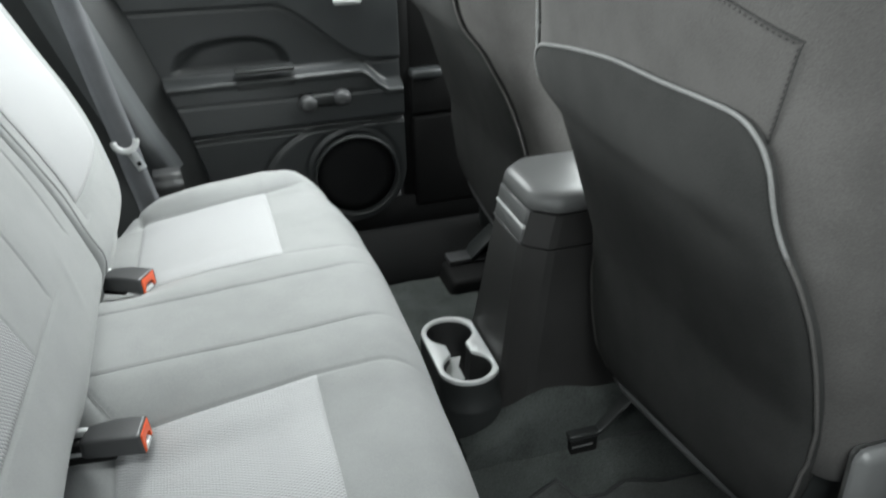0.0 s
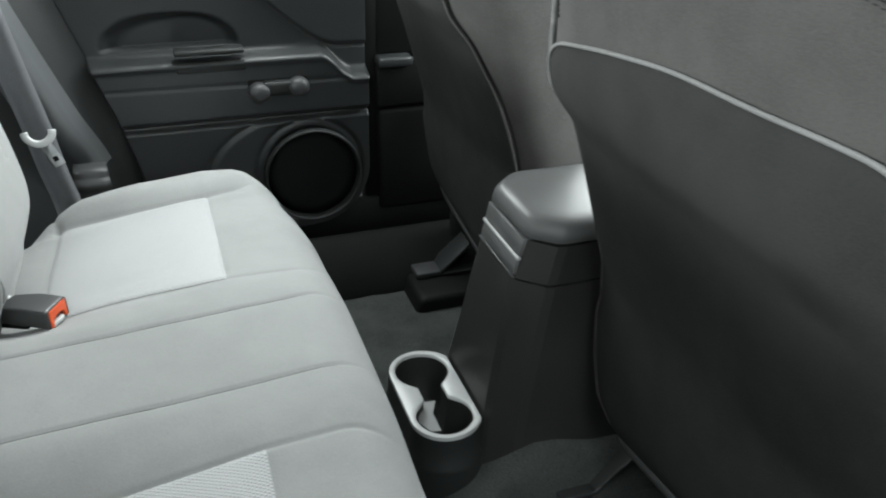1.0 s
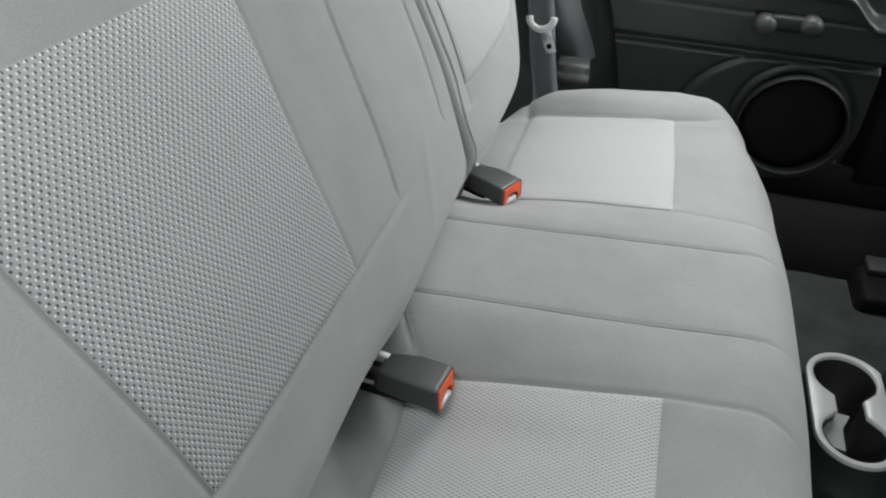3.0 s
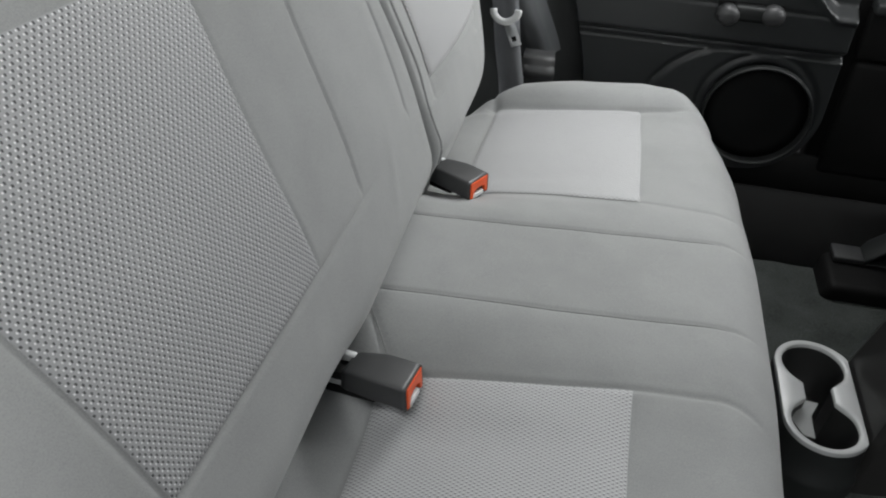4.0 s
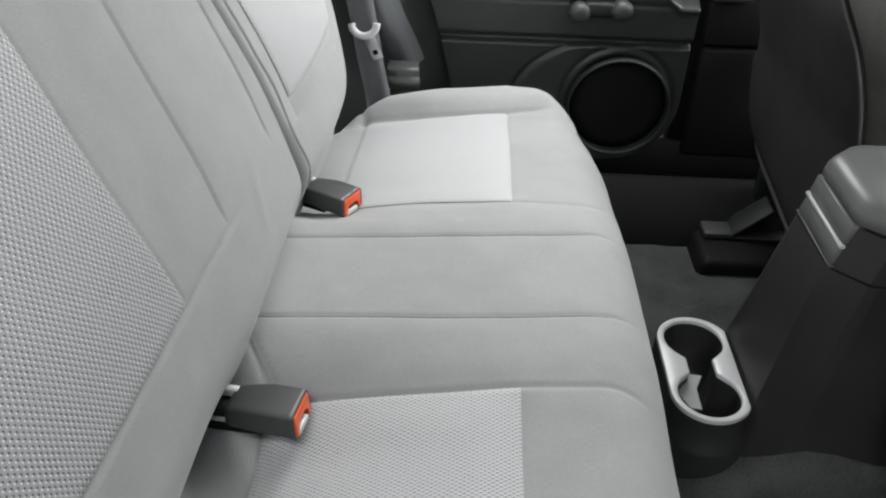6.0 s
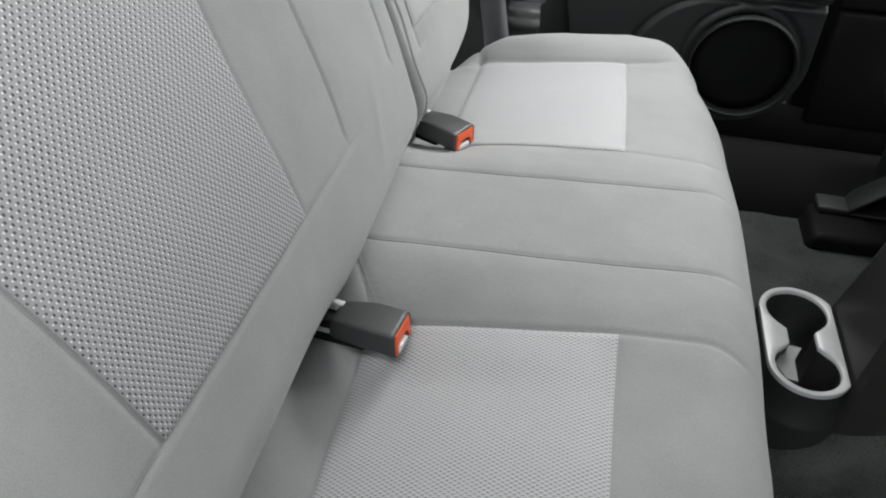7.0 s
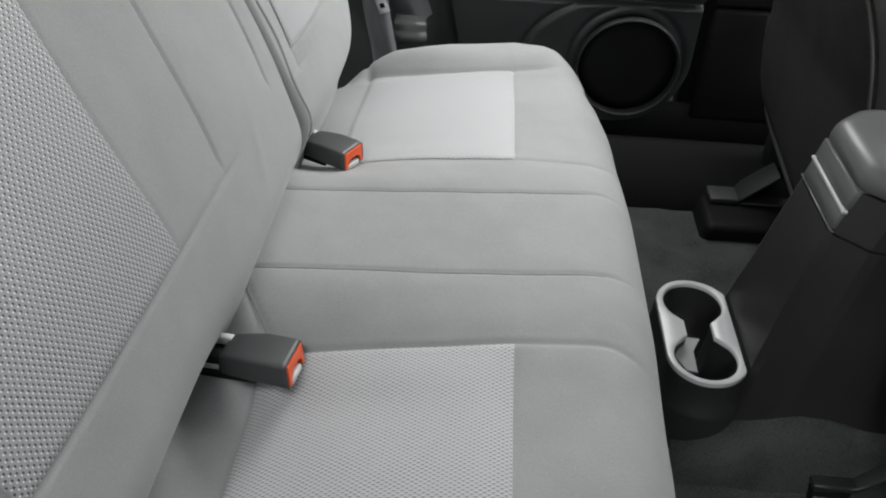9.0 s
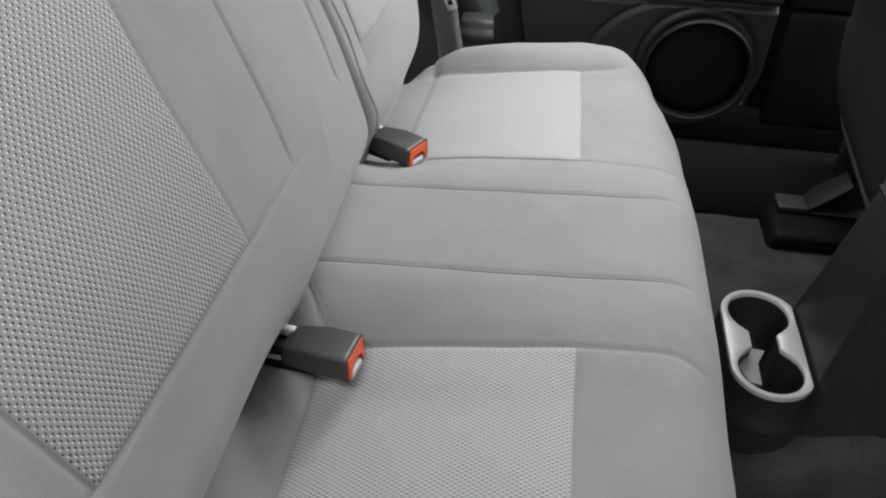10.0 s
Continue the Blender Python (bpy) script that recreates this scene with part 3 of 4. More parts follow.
def build_far_door():
    door = thing("door_1", (0.46, 0.78, 0.08), label="dark slate plastic door panel with armrest and round speaker", category="car door", kind="structure")
    NX, NZ = 170, 190

    def at(i, j):
        z = 0.080 + 0.67 * j / (NZ - 1)
        a = door_left(z)
        right = 0.757 if z > 0.213 else 0.624 + math.sqrt(max(0.0, 0.133 ** 2 - (0.213 - z) ** 2))
        x = a + (right - a) * i / (NX - 1)
        k = 0.012 if i in (0, NX - 1) else 0
        return x, 0.802 - door_relief(x, z) + k, z

    part("panel", sheet(NX, NZ, at), DOOR, door)
    c = Vector((0.6265, 0, 0.212))

    def ring(rr, yy):
        return [Vector((c.x + rr * math.cos(t), yy, c.z + rr * math.sin(t))) for t in (2 * math.pi * k / 64 for k in range(64))]

    rings = [ring(0.1015, 0.750), ring(0.1008, 0.740), ring(0.0988, 0.7365), ring(0.0962, 0.737), ring(0.0942, 0.743), ring(0.0935, 0.760)]
    part("speaker_ring", loft(rings, False), DARK, door, "raised round speaker bezel")
    part("speaker_grille", loft([ring(0.0938, 0.757), ring(0.07, 0.753), ring(0.03, 0.749)]), GRILLE, door, "black speaker cloth")
    for x, z in ((0.532, 0.394), (0.609, 0.400)):
        rings = []
        for s, yy in ((0.6, 0.785), (0.92, 0.771), (1.0, 0.761), (0.94, 0.751), (0.7, 0.7445), (0.35, 0.742)):
            rings.append([Vector((x + 0.0210 * s * math.cos(t), yy, z + 0.0190 * s * math.sin(t))) for t in (2 * math.pi * k / 24 for k in range(24))])
        part("pull_knob", loft(rings), BUCKLE, door, "rounded dark knob of the pull handle")
    part("pull_bar", block((0.540, 0.752, 0.387), (0.602, 0.782, 0.413), 0.006, 3), DARK, door)
    # no hollow is cut: a black plate gives the dark behind the bar
    part("pull_shade", block((0.513, 0.7715, 0.379), (0.630, 0.776, 0.416), 0.0025, 2), BLACK, door, "flat black plate painting the shade behind the pull handle")
    part("switch_ledge", block((0.383, 0.752, 0.474), (0.510, 0.785, 0.484), 0.004, 2), DARK, door, "slim dark switch ledge")
    part("switch_plate", block((0.385, 0.7675, 0.437), (0.512, 0.776, 0.458), 0.003, 2), DARK, door)
    part("lock_lever", block((0.612, 0.772, 0.598), (0.672, 0.800, 0.612), 0.005, 2), SILVER, door, "small silver release lever")
    return door


build_far_door()


# ---- pillars, sill and wheel arch on the far side ----
def build_far_side():
    sill = thing("trim_sill", (0.9, 0.72, 0.0), label="dark plastic sill trim below the door", category="trim", kind="structure")
    prof = [(0.588, -0.01), (0.592, 0.012), (0.622, 0.048), (0.662, 0.078), (0.684, 0.090), (0.694, 0.0915), (0.701, 0.0895), (0.706, 0.080), (0.710, 0.030), (0.80, 0.015), (0.90, 0.015)]
    part("lower_seal", block((0.28, 0.800, 0.0), (1.6, 0.815, 0.118), 0.004, 1), SILL, sill, "black rubber seal below the door")
    part("sill", sheet(40, len(prof), lambda i, j: (0.30 + 1.3 * i / 39, *prof[j])), SILL, sill)
    pillar = thing("trim_pillar", (0.85, 0.82, 0.08), label="dark plastic centre pillar trim with a pale ledge", category="trim", kind="structure")
    part("upper_cover", block((0.776, 0.802, 0.432), (1.02, 0.92, 0.98), 0.012, 3), BLACK, pillar)
    part("middle_cover", block((0.776, 0.790, 0.326), (1.02, 0.92, 0.429), 0.008, 3), BLACK, pillar)
    part("lower_cover", block((0.778, 0.794, 0.085), (1.02, 0.92, 0.323), 0.012, 3), BLACK, pillar)
    part("seal", block((0.752, 0.806, 0.085), (0.790, 0.850, 0.76), 0.004, 1), BLACK, pillar, "black rubber door seal")
    part("ledge", block((0.776, 0.768, 0.418), (0.848, 0.810, 0.438), 0.005, 2), DOOR, pillar, "pale worn ledge")
    arch = thing("trim_wheel_arch", (0.1, 0.7, 0.1), label="black plastic wheel arch and rear pillar trim", category="trim", kind="structure")

    def at(i, j):
        z = 0.05 + 0.93 * j / 49
        x1 = door_left(z) + 0.004
        s = i / 29
        x = -0.25 + (x1 + 0.25) * s
        y = 0.665 + 0.115 * soft(s, 0.72, 1.0) + 0.10 * soft(z, 0.6, 1.0) * (1 - soft(s, 0.6, 1.0)) * 0.3
        return x, y + 0.02, z

    def pad(i, j):
        z = 0.29 + 0.71 * j / 39
        x1 = door_left(z) - 0.035 - 0.012 * math.sin(j * 0.08)
        u = i / 15
        y = 0.640 + 0.030 * (1 - math.sin(math.pi * min(1.0, u * 1.2) / 1.2 * 0.9)) + 0.06 * soft(u, 0.75, 1.0)
        return x1 - 0.085 * (1 - u), y + 0.05 * (1 - soft(z, 0.29, 0.40)), z

    part("cover", sheet(30, 50, at), DARK, arch)
    part("pillar_pad", sheet(16, 40, pad), WORN, arch, "grey textured pillar panel behind the belt")
    return sill


build_far_side()


def build_belt():
    belt = thing("seat_belt", (0.15, 0.61, 0.28), label="grey webbing seat belt hanging beside the rear seat", category="seat belt")
    line = curve_points([(0.055, 0.655, 0.98), (0.082, 0.640, 0.80), (0.102, 0.618, 0.686), (0.127, 0.606, 0.54), (0.149, 0.602, 0.42), (0.160, 0.602, 0.34), (0.172, 0.604, 0.27), (0.178, 0.606, 0.20)], 8)
    w = 0.0235
    strip = sheet(len(line), 5, lambda i, j: (line[i].x + w * (j / 2 - 1), line[i].y + 0.012 * (j / 2 - 1) ** 2 - 0.004 * (j / 2 - 1), line[i].z))
    bmesh.ops.solidify(strip, geom=strip.faces[:], thickness=0.0015)
    part("webbing", strip, WEB, belt)
    grip = curve_points([(0.133, 0.590, 0.416), (0.135, 0.588, 0.407), (0.144, 0.586, 0.399), (0.156, 0.585, 0.397), (0.168, 0.586, 0.402), (0.174, 0.588, 0.410), (0.175, 0.590, 0.418)], 5)
    grip = part("tongue", tube(grip, 0.0062, 10, 0.7, (0, 1, 0)), SLOT, belt, "pale plastic belt tongue grip")
    turn = Matrix.Translation((0.169, 0.588, 0.376)) @ Matrix.Rotation(radians(-22), 4, "Y")
    part("blade", block((-0.0095, -0.0012, -0.022), (0.0095, 0.0012, 0.022), 0.001, 1, turn), STEEL, grip, "steel tongue blade")
    part("blade_slot", block((-0.0042, -0.002, -0.013), (0.0042, 0.0004, -0.004), 0.0008, 1, turn), BLACK, grip)
    rows = [(0.322, 0.668, 0.004), (0.3215, 0.640, 0.002), (0.3165, 0.632, 0.0), (0.309, 0.633, 0.0), (0.305, 0.629, 0.0), (0.300, 0.622, -0.002), (0.293, 0.622, -0.002), (0.280, 0.634, 0.0)]
    part("anchor_cover", sheet(12, len(rows), lambda i, j: (0.186 + (0.058 - rows[j][2]) * i / 11, rows[j][1] + 0.010 * (abs(i / 5.5 - 1)) ** 4, rows[j][0] - 0.012 * (i / 11 - 0.5) ** 2)), BUCKLE, belt, "glossy stepped anchor cover")


build_belt()


# ---- centre console ----
def build_console():
    con = thing("centre_console", (0.9, 0.06, 0.0), label="tall charcoal plastic centre console with padded grey lid", category="console")
    def section(z, x0, y0, y1, c, x1=1.45):
        """Plan at one height: the rear corners are cut off broadly, with softened edges."""
        e = 0.006
        pts = [(x1, y0), (x0 + c + e * 2, y0), (x0 + c, y0 + e * 0.4), (x0 + e, y0 + c - e), (x0, y0 + c + e)]
        pts += [(x0, y1 - c - e), (x0 + e, y1 - c + e), (x0 + c, y1 - e * 0.4), (x0 + c + e * 2, y1), (x1, y1)]
        return [Vector((x, y, z)) for x, y in pts]

    rows = [(0.03, 0.688, -0.066, 0.205), (0.10, 0.698, -0.052, 0.190), (0.165, 0.708, -0.042, 0.180), (0.25, 0.720, -0.036, 0.166), (0.33, 0.731, -0.032, 0.156), (0.376, 0.738, -0.030, 0.150)]
    part("body", loft([section(z, x, a, b, 0.034) for z, x, a, b in rows]), CONSOLE, con, "", False)
    rows = [(0.379, 0.7385, -0.030, 0.150), (0.405, 0.744, -0.029, 0.148), (0.431, 0.750, -0.028, 0.146)]
    part("bin", loft([section(z, x, a, b, 0.034) for z, x, a, b in rows]), CONSOLE, con, "", False)
    rows = [(0.4335, 0.754, -0.026, 0.144, 0.032), (0.436, 0.7505, -0.0295, 0.1475, 0.032), (0.447, 0.7520, -0.0285, 0.1465, 0.033), (0.455, 0.7550, -0.0255, 0.1435, 0.033), (0.460, 0.7600, -0.0205, 0.1385, 0.033), (0.4625, 0.7670, -0.0135, 0.1315, 0.033), (0.464, 0.778, -0.003, 0.121, 0.032), (0.4645, 0.80, 0.02, 0.098, 0.03)]
    part("lid", loft([section(z, x, a, b, c, 1.12) for z, x, a, b, c in rows]), LID, con, "padded grey vinyl lid")
    part("rear_panel", block((0.7443, 0.002, 0.4095), (0.760, 0.114, 0.4325), 0.0006, 1, None, lambda v: (v.x + 0.2 * (v.z - 0.4095), v.y, v.z)), LID, con, "grey panel below the lid")
    part("latch_strip", block((0.7418, 0.000, 0.4042), (0.748, 0.116, 0.4085), 0.0012, 2), SILVER, con, "bright satin silver strip")
    part("latch_panel", block((0.7384, 0.003, 0.3825), (0.750, 0.113, 0.4032), 0.0006, 1, None, lambda v: (v.x + 0.22 * (v.z - 0.3825), v.y, v.z)), LID, con)
    part("lower_strip", block((0.7376, 0.000, 0.3788), (0.745, 0.118, 0.3812), 0.0008, 1), BUCKLE, con, "thin grey line")
    return con


build_console()


def build_cup_holder():
    cup = thing("cup_holder", (0.66, 0.066, 0.03), label="black twin cup holder with a silver rim behind the console", category="cup holder")
    C, N = Vector((0.6575, 0.066, 0)), 144
    A, R, CH = 0.0515, 0.0394, 0.0175

    def inner(a, grow=0.0):
        dy, dx = math.cos(a), math.sin(a)
        s = abs(dy)
        disc = (R + grow) ** 2 - (A * dx) ** 2
        far = A * s + math.sqrt(disc) if disc > 0 and s > 0.6 else 0.0
        chan = (CH + grow) / max(abs(dx), 1e-6)
        return max(far, min(chan, 0.047 + grow))

    def outer(a, grow=0.0):
        """A long round-ended outline, cut straight where it meets the console."""
        dy, dx = math.cos(a), math.sin(a)
        r, half = (0.0488 + grow, 0.0500) if dx < 0 else (0.0545 + grow, 0.0443)
        lo, hi = 0.0, 0.3
        for _ in range(40):
            t = (lo + hi) / 2
            px, py = t * dx, t * dy
            q = math.hypot(px, max(0.0, abs(py) - half))
            if q < r and px < 0.0465 + grow * 0.3:
                lo = t
            else:
                hi = t
        return lo

    def ring(f, z, grow=0.0):
        return [Vector((C.x + f(a, grow) * math.sin(a), C.y + f(a, grow) * math.cos(a), z)) for a in (2 * math.pi * k / N for k in range(N))]

    rim = [ring(outer, 0.158, 0.0), ring(outer, 0.1645, 0.0), ring(outer, 0.1656, -0.0004), ring(outer, 0.166, -0.0014), ring(inner, 0.1657, 0.0016), ring(inner, 0.165, 0.0004), ring(inner, 0.160, 0.0)]
    part("rim", loft(rim, False), SILVER, cup, "silver painted rim")
    walls = [ring(inner, 0.1585, 0.0012), ring(inner, 0.13, -0.001), ring(inner, 0.085, -0.004), ring(inner, 0.080, -0.010), [Vector((C.x, C.y, 0.080)) + (p - Vector((C.x, C.y, p.z))) * 0.02 for p in ring(inner, 0.08)]]
    part("cup_well", loft(walls, False), WELL, cup, "black double cup well")
    side = [ring(outer, 0.160, 0.0004), ring(outer, 0.150, 0.0012), ring(outer, 0.118, 0.0030), ring(outer, 0.113, 0.0075), ring(outer, 0.106, 0.0080), ring(outer, 0.03, 0.0110)]
    part("housing", loft(side, False), DARK, cup)
    # small pale panel, slightly tilted, in the nearer well
    pale_panel = [(0.638, 0.060), (0.660, 0.058), (0.649, 0.036), (0.650, 0.002), (0.636, 0.004), (0.624, 0.026)]
    part("pale_panel", loft([[Vector((x + 0.001, y + 0.006, 0.148 - 0.10 * (0.06 - y))) for x, y in pale_panel], [Vector((x + 0.001, y + 0.006, 0.1495 - 0.10 * (0.06 - y))) for x, y in pale_panel]]), PALE_PANEL, cup, "small pale grey panel", False)
    return cup


build_cup_holder()


# ---- seat rails on the floor ----
def build_rail(y, label, inner=0.040, h=0.0):
    rail = thing("seat_rail", (0.82, y, 0.0), label=label, category="seat rail", group="front seat rails")
    if inner > 0.05:
        part("foot", block((0.768, y - inner, -0.02), (0.96, y + 0.040, 0.027), 0.012, 3, None, lambda v: (v.x + 0.016 * (v.z > 0), v.y, v.z)), BLACK, rail)
    part("end_cover", block((0.796, y - 0.028, 0.030 + h), (0.850, y + 0.028, 0.041 + h), 0.003, 2), DARK if h else BUCKLE, rail, "flat end cover")
    part("ramp", block((0.848, y - 0.028, 0.030 + h), (0.940, y + 0.028, 0.041 + h), 0.003, 2, None, lambda v: (v.x - 0.3 * max(0.0, v.x - 0.848), v.y, v.z + 0.62 * max(0.0, v.x - 0.848))), DARK, rail)
    part("edge_strip", block((0.800, y - 0.0305, 0.018 + h), (0.836, y - 0.0275, 0.021 + h), 0.0008, 1), LID, rail, "thin pale lip")
    if h:
        # a pale cord paints the lit edge of the bent cover
        lip = [(0.796, y - 0.027, 0.0405 + h), (0.850, y - 0.027, 0.0405 + h), (0.9135, y - 0.027, 0.0975 + h)]
        part("cover_highlight", tube(curve_points(lip, 4), 0.0011, 6), LID, rail, "pale cord painted as the highlight on the cover's edge")
    part("cover_side", block((0.798, y - 0.0275, 0.000), (0.846, y + 0.0275, 0.0305 + h), 0.002, 1), BLACK, rail)
    part("channel", block((0.845, y - 0.020, -0.01), (1.45, y + 0.018, 0.030), 0.003, 1), DARK, rail)
    return rail


build_rail(0.600, "dark seat rail end with a bent cover on the carpet", 0.10)
build_rail(-0.062, "dark seat rail end with a bent cover on the carpet", h=0.020)
build_rail(0.235, "dark inner seat rail end on the carpet", 0.06)
build_rail(-0.47, "dark outer seat rail end on the carpet")


# ---- front seats ----
def seat_plane(z, y=0.0):
    """The padded upper back overhangs the hollow for the knees."""
    pad = 0.017 * soft(z, 0.600, 0.655) * (1 - soft(z, 0.662, 0.750)) * (1 - soft(-y, 0.13, 0.235))
    return 0.737 + 0.30 * (0.706 - max(z, 0.42)) + 0.06 * max(0.0, 0.42 - z) - pad


SEAT_ROWS = [(0.235, 0.165, 0.012), (0.245, 0.205, 0.004), (0.27, 0.235, 0.0), (0.31, 0.252, 0.0), (0.36, 0.260, 0.0), (0.45, 0.265, 0.0), (0.55, 0.268, 0.0), (0.65, 0.270, -0.004), (0.73, 0.268, -0.004), (0.80, 0.258, 0.004), (0.87, 0.236, 0.018), (0.92, 0.205, 0.034), (0.95, 0.165, 0.055), (0.962, 0.110, 0.075)]


def seat_rear(y, z):
    """Where the rear face of a front backrest lies, y from the seat's middle."""
    w = ramp_at(z, [(r[0], r[1]) for r in SEAT_ROWS])
    sw = ramp_at(z, [(r[0], r[2]) for r in SEAT_ROWS])
    depth = 0.150 - 0.9 * max(0.0, sw)
    t = min(1.0, abs(y) / w) ** (1 / 0.42)
    return seat_plane(z, y) + sw + depth / 2 * (1 - math.sqrt(1 - t * t) ** 0.62)


def build_front_seat(c, label):
    """A front seat seen from behind."""
    seat = thing("front_seat", (1.0, c, 0.0), label=label, category="car seat", group="front seats")
    NS = 96
    zs = [0.235, 0.240, 0.245, 0.257, 0.27, 0.29, 0.31, 0.335, 0.36, 0.40, 0.45, 0.50, 0.55, 0.60, 0.612, 0.624, 0.636, 0.648, 0.66, 0.672, 0.69, 0.71, 0.73, 0.75, 0.77, 0.80, 0.835, 0.87, 0.90, 0.92, 0.937, 0.95, 0.957, 0.962]
    rings = []
    for z in zs:
        w = ramp_at(z, [(r[0], r[1]) for r in SEAT_ROWS])
        sw = ramp_at(z, [(r[0], r[2]) for r in SEAT_ROWS])
        x0, depth = seat_plane(z) + sw, 0.150 - 0.9 * max(0.0, sw)
        ring = []
        for k in range(NS):
            a = 2 * math.pi * k / NS
            cy, cx = math.cos(a), math.sin(a)
            yy = w * math.copysign(abs(cy) ** 0.42, cy)
            xx = -math.copysign(abs(cx) ** 0.62, cx)
            ring.append(Vector((x0 + depth / 2 + depth / 2 * xx + (seat_plane(z, yy) - seat_plane(z)), c + yy, z)))
        rings.append(ring)
    k = next(i for i, z in enumerate(zs) if z > 0.39)
    side = 1 if c < 0 else -1

    def sag(p):
        """The lower edge hangs deeper beside the console."""
        return Vector((p.x, p.y, p.z - 0.14 * (side * (p.y - c) + 0.11) * (1 - soft(p.z, 0.23, 0.42))))

    low = [[sag(Vector((p.x + 0.004, c + (p.y - c) * 0.925, p.z))) for p in ring] for ring in rings[:k + 1]]
    part("back_shell", loft(low), DARK, seat, "dark plastic lower back shell")
    shut = [Vector((p.x + 0.02 * (1 if p.x < rings[k][0].x else -1), c + (p.y - c) * 0.93, p.z - 0.012)) for p in rings[k - 1]]
    part("backrest", loft([shut] + rings[k - 1:]), FRONT_CLOTH, seat)
    out = -1 if c < 0 else 1
    ya, yb = sorted((c + out * 0.258, c + out * 0.284))
    part("recliner_cover", block((0.855, ya, 0.285), (0.955, yb, 0.418), 0.014, 3), LID, seat, "grey plastic recliner cover")
    # map pocket: a stretched panel with a piped edge
    half = [(0.145, 0.2385), (0.186, 0.247), (0.214, 0.277), (0.230, 0.33), (0.235, 0.42), (0.236, 0.50), (0.240, 0.585), (0.239, 0.635), (0.234, 0.668), (0.220, 0.690), (0.195, 0.704), (0.155, 0.713), (0.09, 0.724), (0.0, 0.734)]
    outer = half[:3] + [(0.232, 0.33), (0.241, 0.42), (0.246, 0.49), (0.246, 0.55), (0.241, 0.595), (0.232, 0.63), (0.2285, 0.665), (0.228, 0.70), (0.221, 0.724), (0.203, 0.738), (0.166, 0.741), (0.09, 0.738), (0.0, 0.735)]
    narrow = half[:3] + [(0.222, 0.33), (0.223, 0.42), (0.226, 0.49), (0.216, 0.55), (0.191, 0.60), (0.170, 0.64), (0.160, 0.68), (0.150, 0.715), (0.125, 0.735), (0.09, 0.738), (0.0, 0.735)]
    low, high = (outer, half) if c < 0 else (narrow, outer)
    loop = [(-y, z) for y, z in low] + [(y, z) for y, z in high[-2::-1]]
    edge = curve_points([(y, 0, z) for y, z in loop], 6)

    def rear(y, z, out):
        return Vector((seat_rear(y * (0.98 if z > 0.36 else 0.93), z) - out, c + y, z))

    rings = []
    for s, out in ((1.0, -0.010), (1.0, 0.004), (0.985, 0.006), (0.94, 0.008), (0.905, 0.0085), (0.87, 0.009), (0.835, 0.0095), (0.8, 0.010), (0.765, 0.0105), (0.73, 0.011), (0.695, 0.011), (0.66, 0.0115), (0.62, 0.012), (0.58, 0.012), (0.5, 0.012), (0.35, 0.012), (0.2, 0.012), (0.02, 0.012)):
        rings.append([sag(rear(p.x * s, 0.48 + (p.z - 0.48) * s, out)) for p in edge])
    part("map_pocket", loft(rings), POCKET, seat, "dark stretched map pocket")
    cut = 0.615 if c < 0 else 0.99
    top = [i for i, p in enumerate(edge) if p.z > cut]
    a, b = (top[0], top[-1]) if top else (len(edge) - 1, len(edge) - 1)
    for run, cloth, words in ((edge[a:b + 1], PIPING, "pale piped pocket top"), (edge[:a + 1], FRONT_CLOTH, "piped pocket edge"), (edge[b:], FRONT_CLOTH, "piped pocket edge")):
        if len(run) > 1:
            part("piping", tube([sag(rear(p.x, p.z, 0.006)) for p in run], 0.0021, 8), cloth, seat, words)
    if c < 0:
        welt = curve_points([(0.196, 0, 0.590), (0.222, 0, 0.618), (0.236, 0, 0.650), (0.240, 0, 0.700), (0.238, 0, 0.750), (0.228, 0, 0.805), (0.205, 0, 0.860)], 6)
        part("piping", tube([rear(p.x, p.z, 0.0015) for p in welt], 0.0034, 8), PIPING, seat, "pale piping up the shoulder seam")
    part("bottom_trim", tube([sag(rear(y, 0.240, 0.001)) for y in (-0.165 + 0.02 * k for k in range(17))], 0.009, 10), BUCKLE, seat, "grey plastic hem along the lower edge")
    # cushion and its side valance
    part("cushion", block((0.93, c - 0.255, 0.13), (1.40, c + 0.255, 0.30), 0.05, 4), FRONT_CLOTH, seat)
    part("valance", block((0.90, c - 0.262, 0.06), (1.36, c - 0.235, 0.24), 0.012, 2), DARK, seat)
    part("valance", block((0.90, c + 0.235, 0.06), (1.36, c + 0.262, 0.24), 0.012, 2), DARK, seat)
    # stitched seams over the shoulders: a crease with a row of thread beside it
    for s in (-1, 1):
        up = [rear(s * (0.2235 + 0.0215 * (k / 30) ** 0.8), 0.722 + 0.082 * k / 30, 0.0003) for k in range(31)]
        over = [rear(s * (0.120 + 0.126 * k / 40), 0.8345 - 0.029 * (k / 40) ** 1.6, 0.0003) for k in range(41)]
        for line, side in ((up, Vector((0, -s * 0.0022, 0.0006))), (over, Vector((0.001, 0, -0.004)))):
            part("seam", tube(line, 0.0007, 6), POCKET, seat)
            part("stitching", stitches([p + side for p in line], 0.0034, 0.0022, 0.0006), POCKET, seat, "dark stitching beside the seam")
    return seat


build_front_seat(-0.288, "taupe cloth front seat with a dark map pocket behind")
build_front_seat(0.415, "taupe cloth front seat with dark map pocket, beside the pillar")


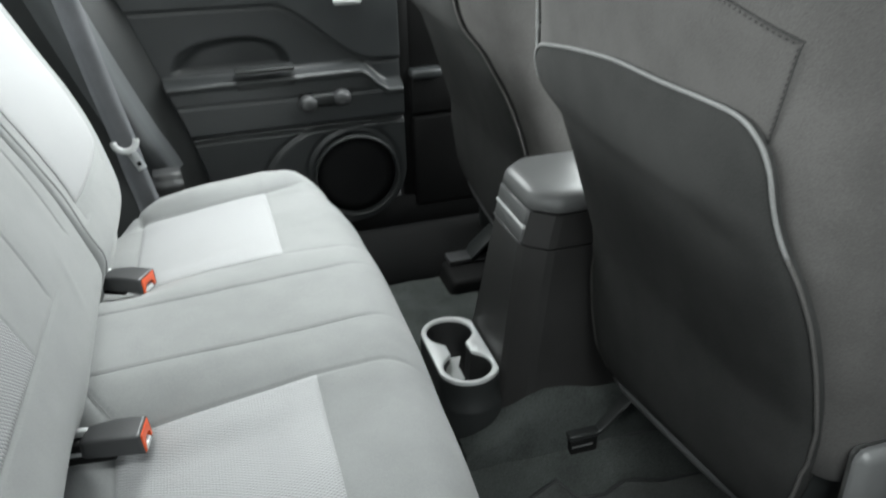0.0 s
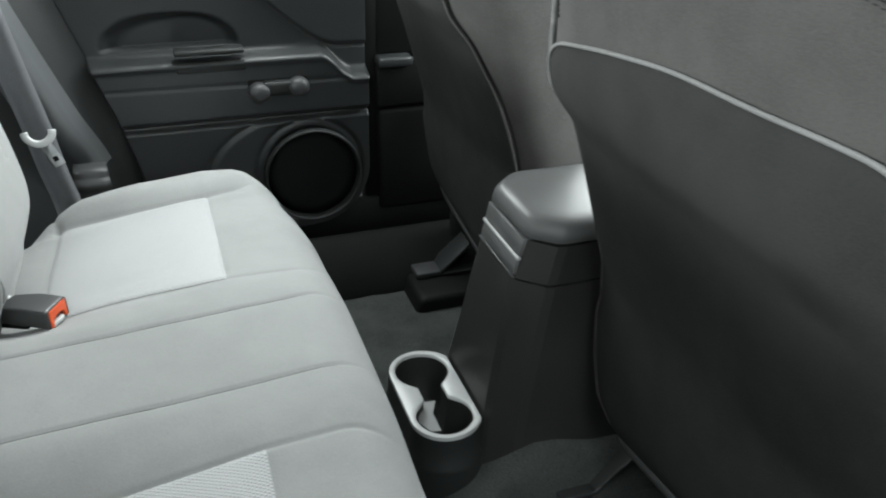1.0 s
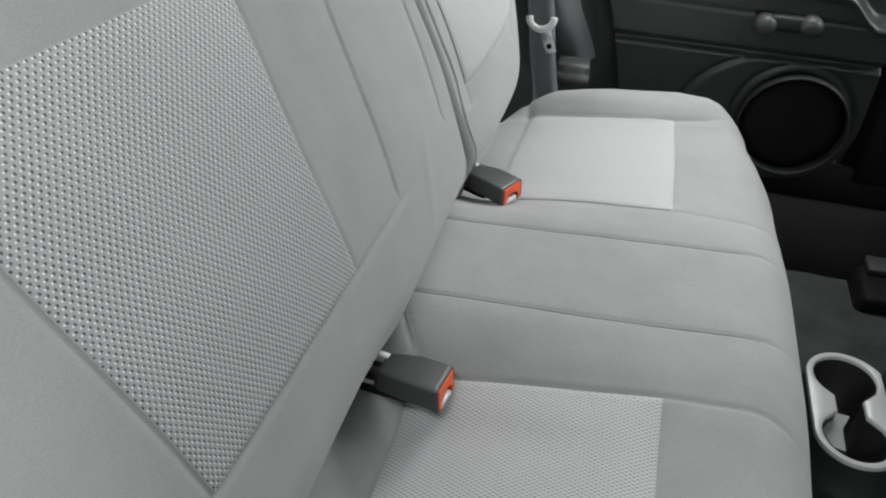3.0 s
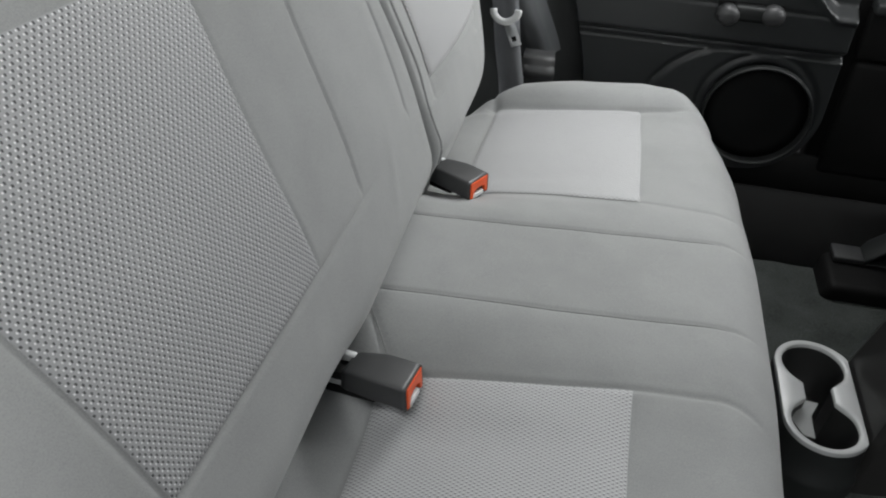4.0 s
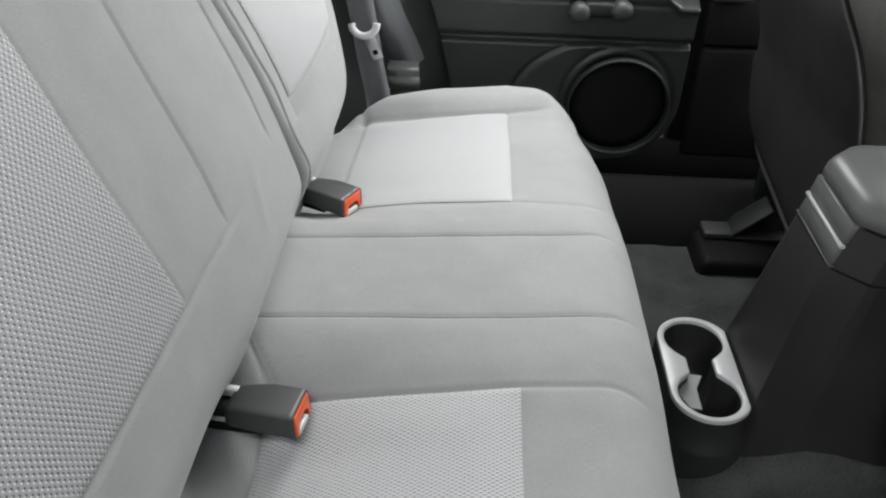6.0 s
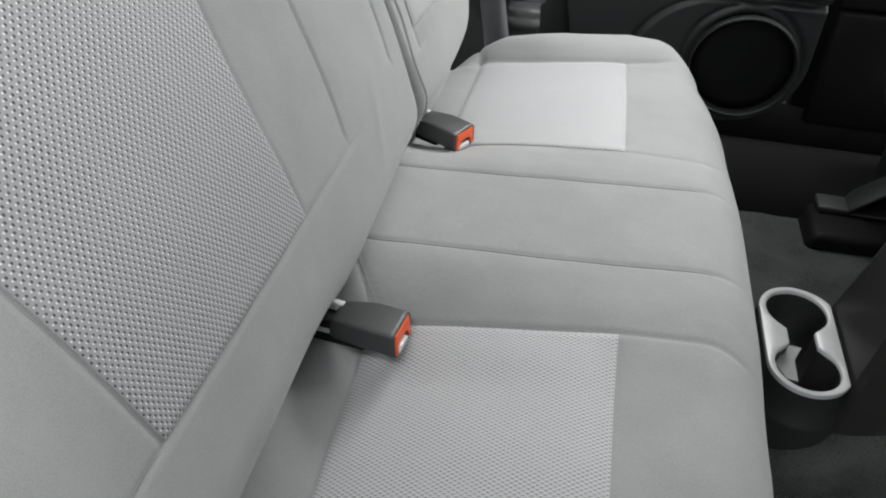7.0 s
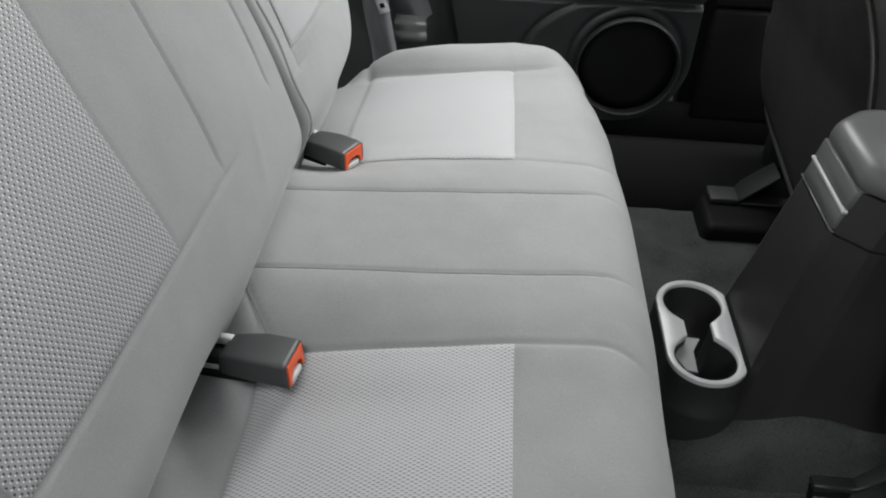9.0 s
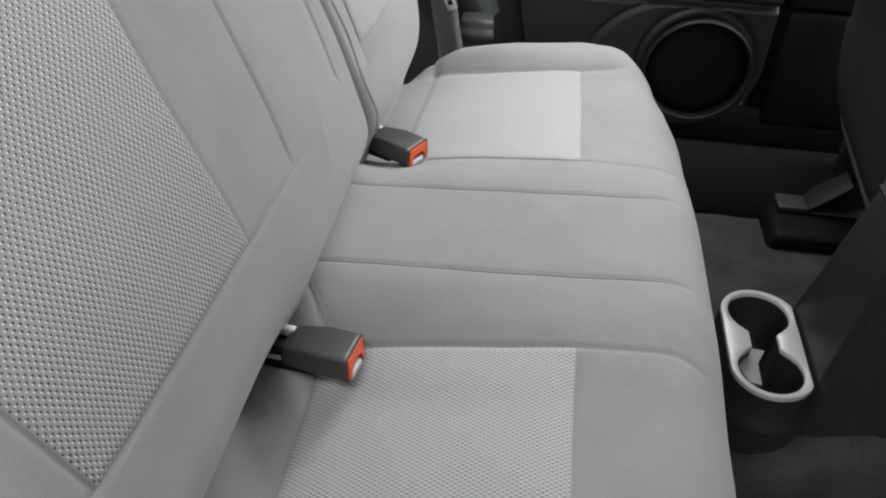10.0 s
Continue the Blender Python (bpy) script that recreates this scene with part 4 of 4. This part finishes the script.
# ---- floor mat ----
def build_mat():
    mat = thing("floor_mat", (0.8, -0.3, 0.0), label="dark carpet floor mat with a bound edge in the footwell", category="floor mat")
    outline = [(0.62, -0.165), (0.70, -0.148), (0.757, -0.128), (0.776, -0.168), (0.82, -0.172), (0.862, -0.156), (0.92, -0.172), (1.05, -0.18), (1.05, -0.44), (0.62, -0.44)]
    top = [Vector((x, y, carpet_height(x, y) + 0.010)) for x, y in outline]
    low = [Vector((x, y, carpet_height(x, y) - 0.004)) for x, y in outline]
    part("mat_body", loft([low, top]), MAT, mat, "", False)
    ring = [p + Vector((0, 0, 0.001)) for p in top]
    part("binding", tube(ring + ring[:1], 0.0035, 6), DARK, mat)


build_mat()


# ---- shell of the car ----
def build_shell():
    roof = link_mesh("ceiling", block((-0.75, -0.72, 1.20), (1.75, 0.84, 1.26), 0.03, 2), HEADLINER)
    tagged(roof, label="pale cloth headliner of the car", kind="structure")
    wall = thing("wall_far", (0.5, 0.86, 0.1), label="dark painted upper body side with window openings", category="car body", kind="structure")
    part("window_rail", block((0.10, 0.808, 0.752), (1.75, 0.86, 0.80), 0.008, 2), DARK, wall)
    part("roof_rail", block((-0.75, 0.74, 1.12), (1.75, 0.86, 1.199), 0.01, 2), HEADLINER, wall)
    part("quarter", block((-0.75, 0.80, 0.0), (-0.26, 0.90, 1.12), 0.01, 2), BLACK, wall)
    part("pillar_post", block((0.80, 0.785, 0.80), (0.96, 0.86, 1.12), 0.01, 2), HEADLINER, wall)
    part("pillar_post", block((-0.255, 0.70, 0.98), (0.10, 0.86, 1.12), 0.01, 2), HEADLINER, wall)
    part("front_door", block((1.025, 0.80, 0.05), (1.75, 0.86, 0.75), 0.01, 2), DARK, wall)
    rear = link_mesh("wall_rear", block((-0.80, -0.72, 0.0), (-0.70, 0.80, 0.72), 0.02, 2), BLACK)
    tagged(rear, label="black plastic tailgate trim behind the bench", kind="structure")
    front = link_mesh("wall_front", block((1.60, -0.72, 0.0), (1.75, 0.80, 0.80), 0.05, 3), DARK)
    tagged(front, label="dark plastic dashboard across the front", kind="structure")
    near = thing("wall_near", (0.9, -0.75, 0.0), label="dark painted near side round the open doorway", category="car body", kind="structure")
    part("pillar_post", block((0.86, -0.80, 0.0), (1.02, -0.66, 1.199), 0.02, 2), DARK, near)
    part("front_door", block((1.025, -0.80, 0.05), (1.75, -0.72, 0.75), 0.01, 2), DARK, near)
    part("quarter", block((-0.75, -0.80, 0.0), (-0.10, -0.70, 0.78), 0.02, 2), BLACK, near)
    part("sill", block((-0.10, -0.80, -0.06), (0.86, -0.63, 0.085), 0.02, 2), DARK, near)
    part("roof_rail", block((-0.75, -0.78, 1.12), (1.75, -0.68, 1.199), 0.01, 2), HEADLINER, near)
    load = link_mesh("floor_load", block((-0.70, -0.70, 0.0), (0.04, 0.66, 0.20), 0.01, 2), CARPET)
    tagged(load, label="dark carpet of the load floor behind the bench", kind="structure")
    ground = link_mesh("ground", sheet(9, 9, lambda i, j: (-400 + 100 * i, -400 + 100 * j, -0.42)), ASPHALT)
    tagged(ground, label="grey asphalt around the car", kind="structure")


build_shell()
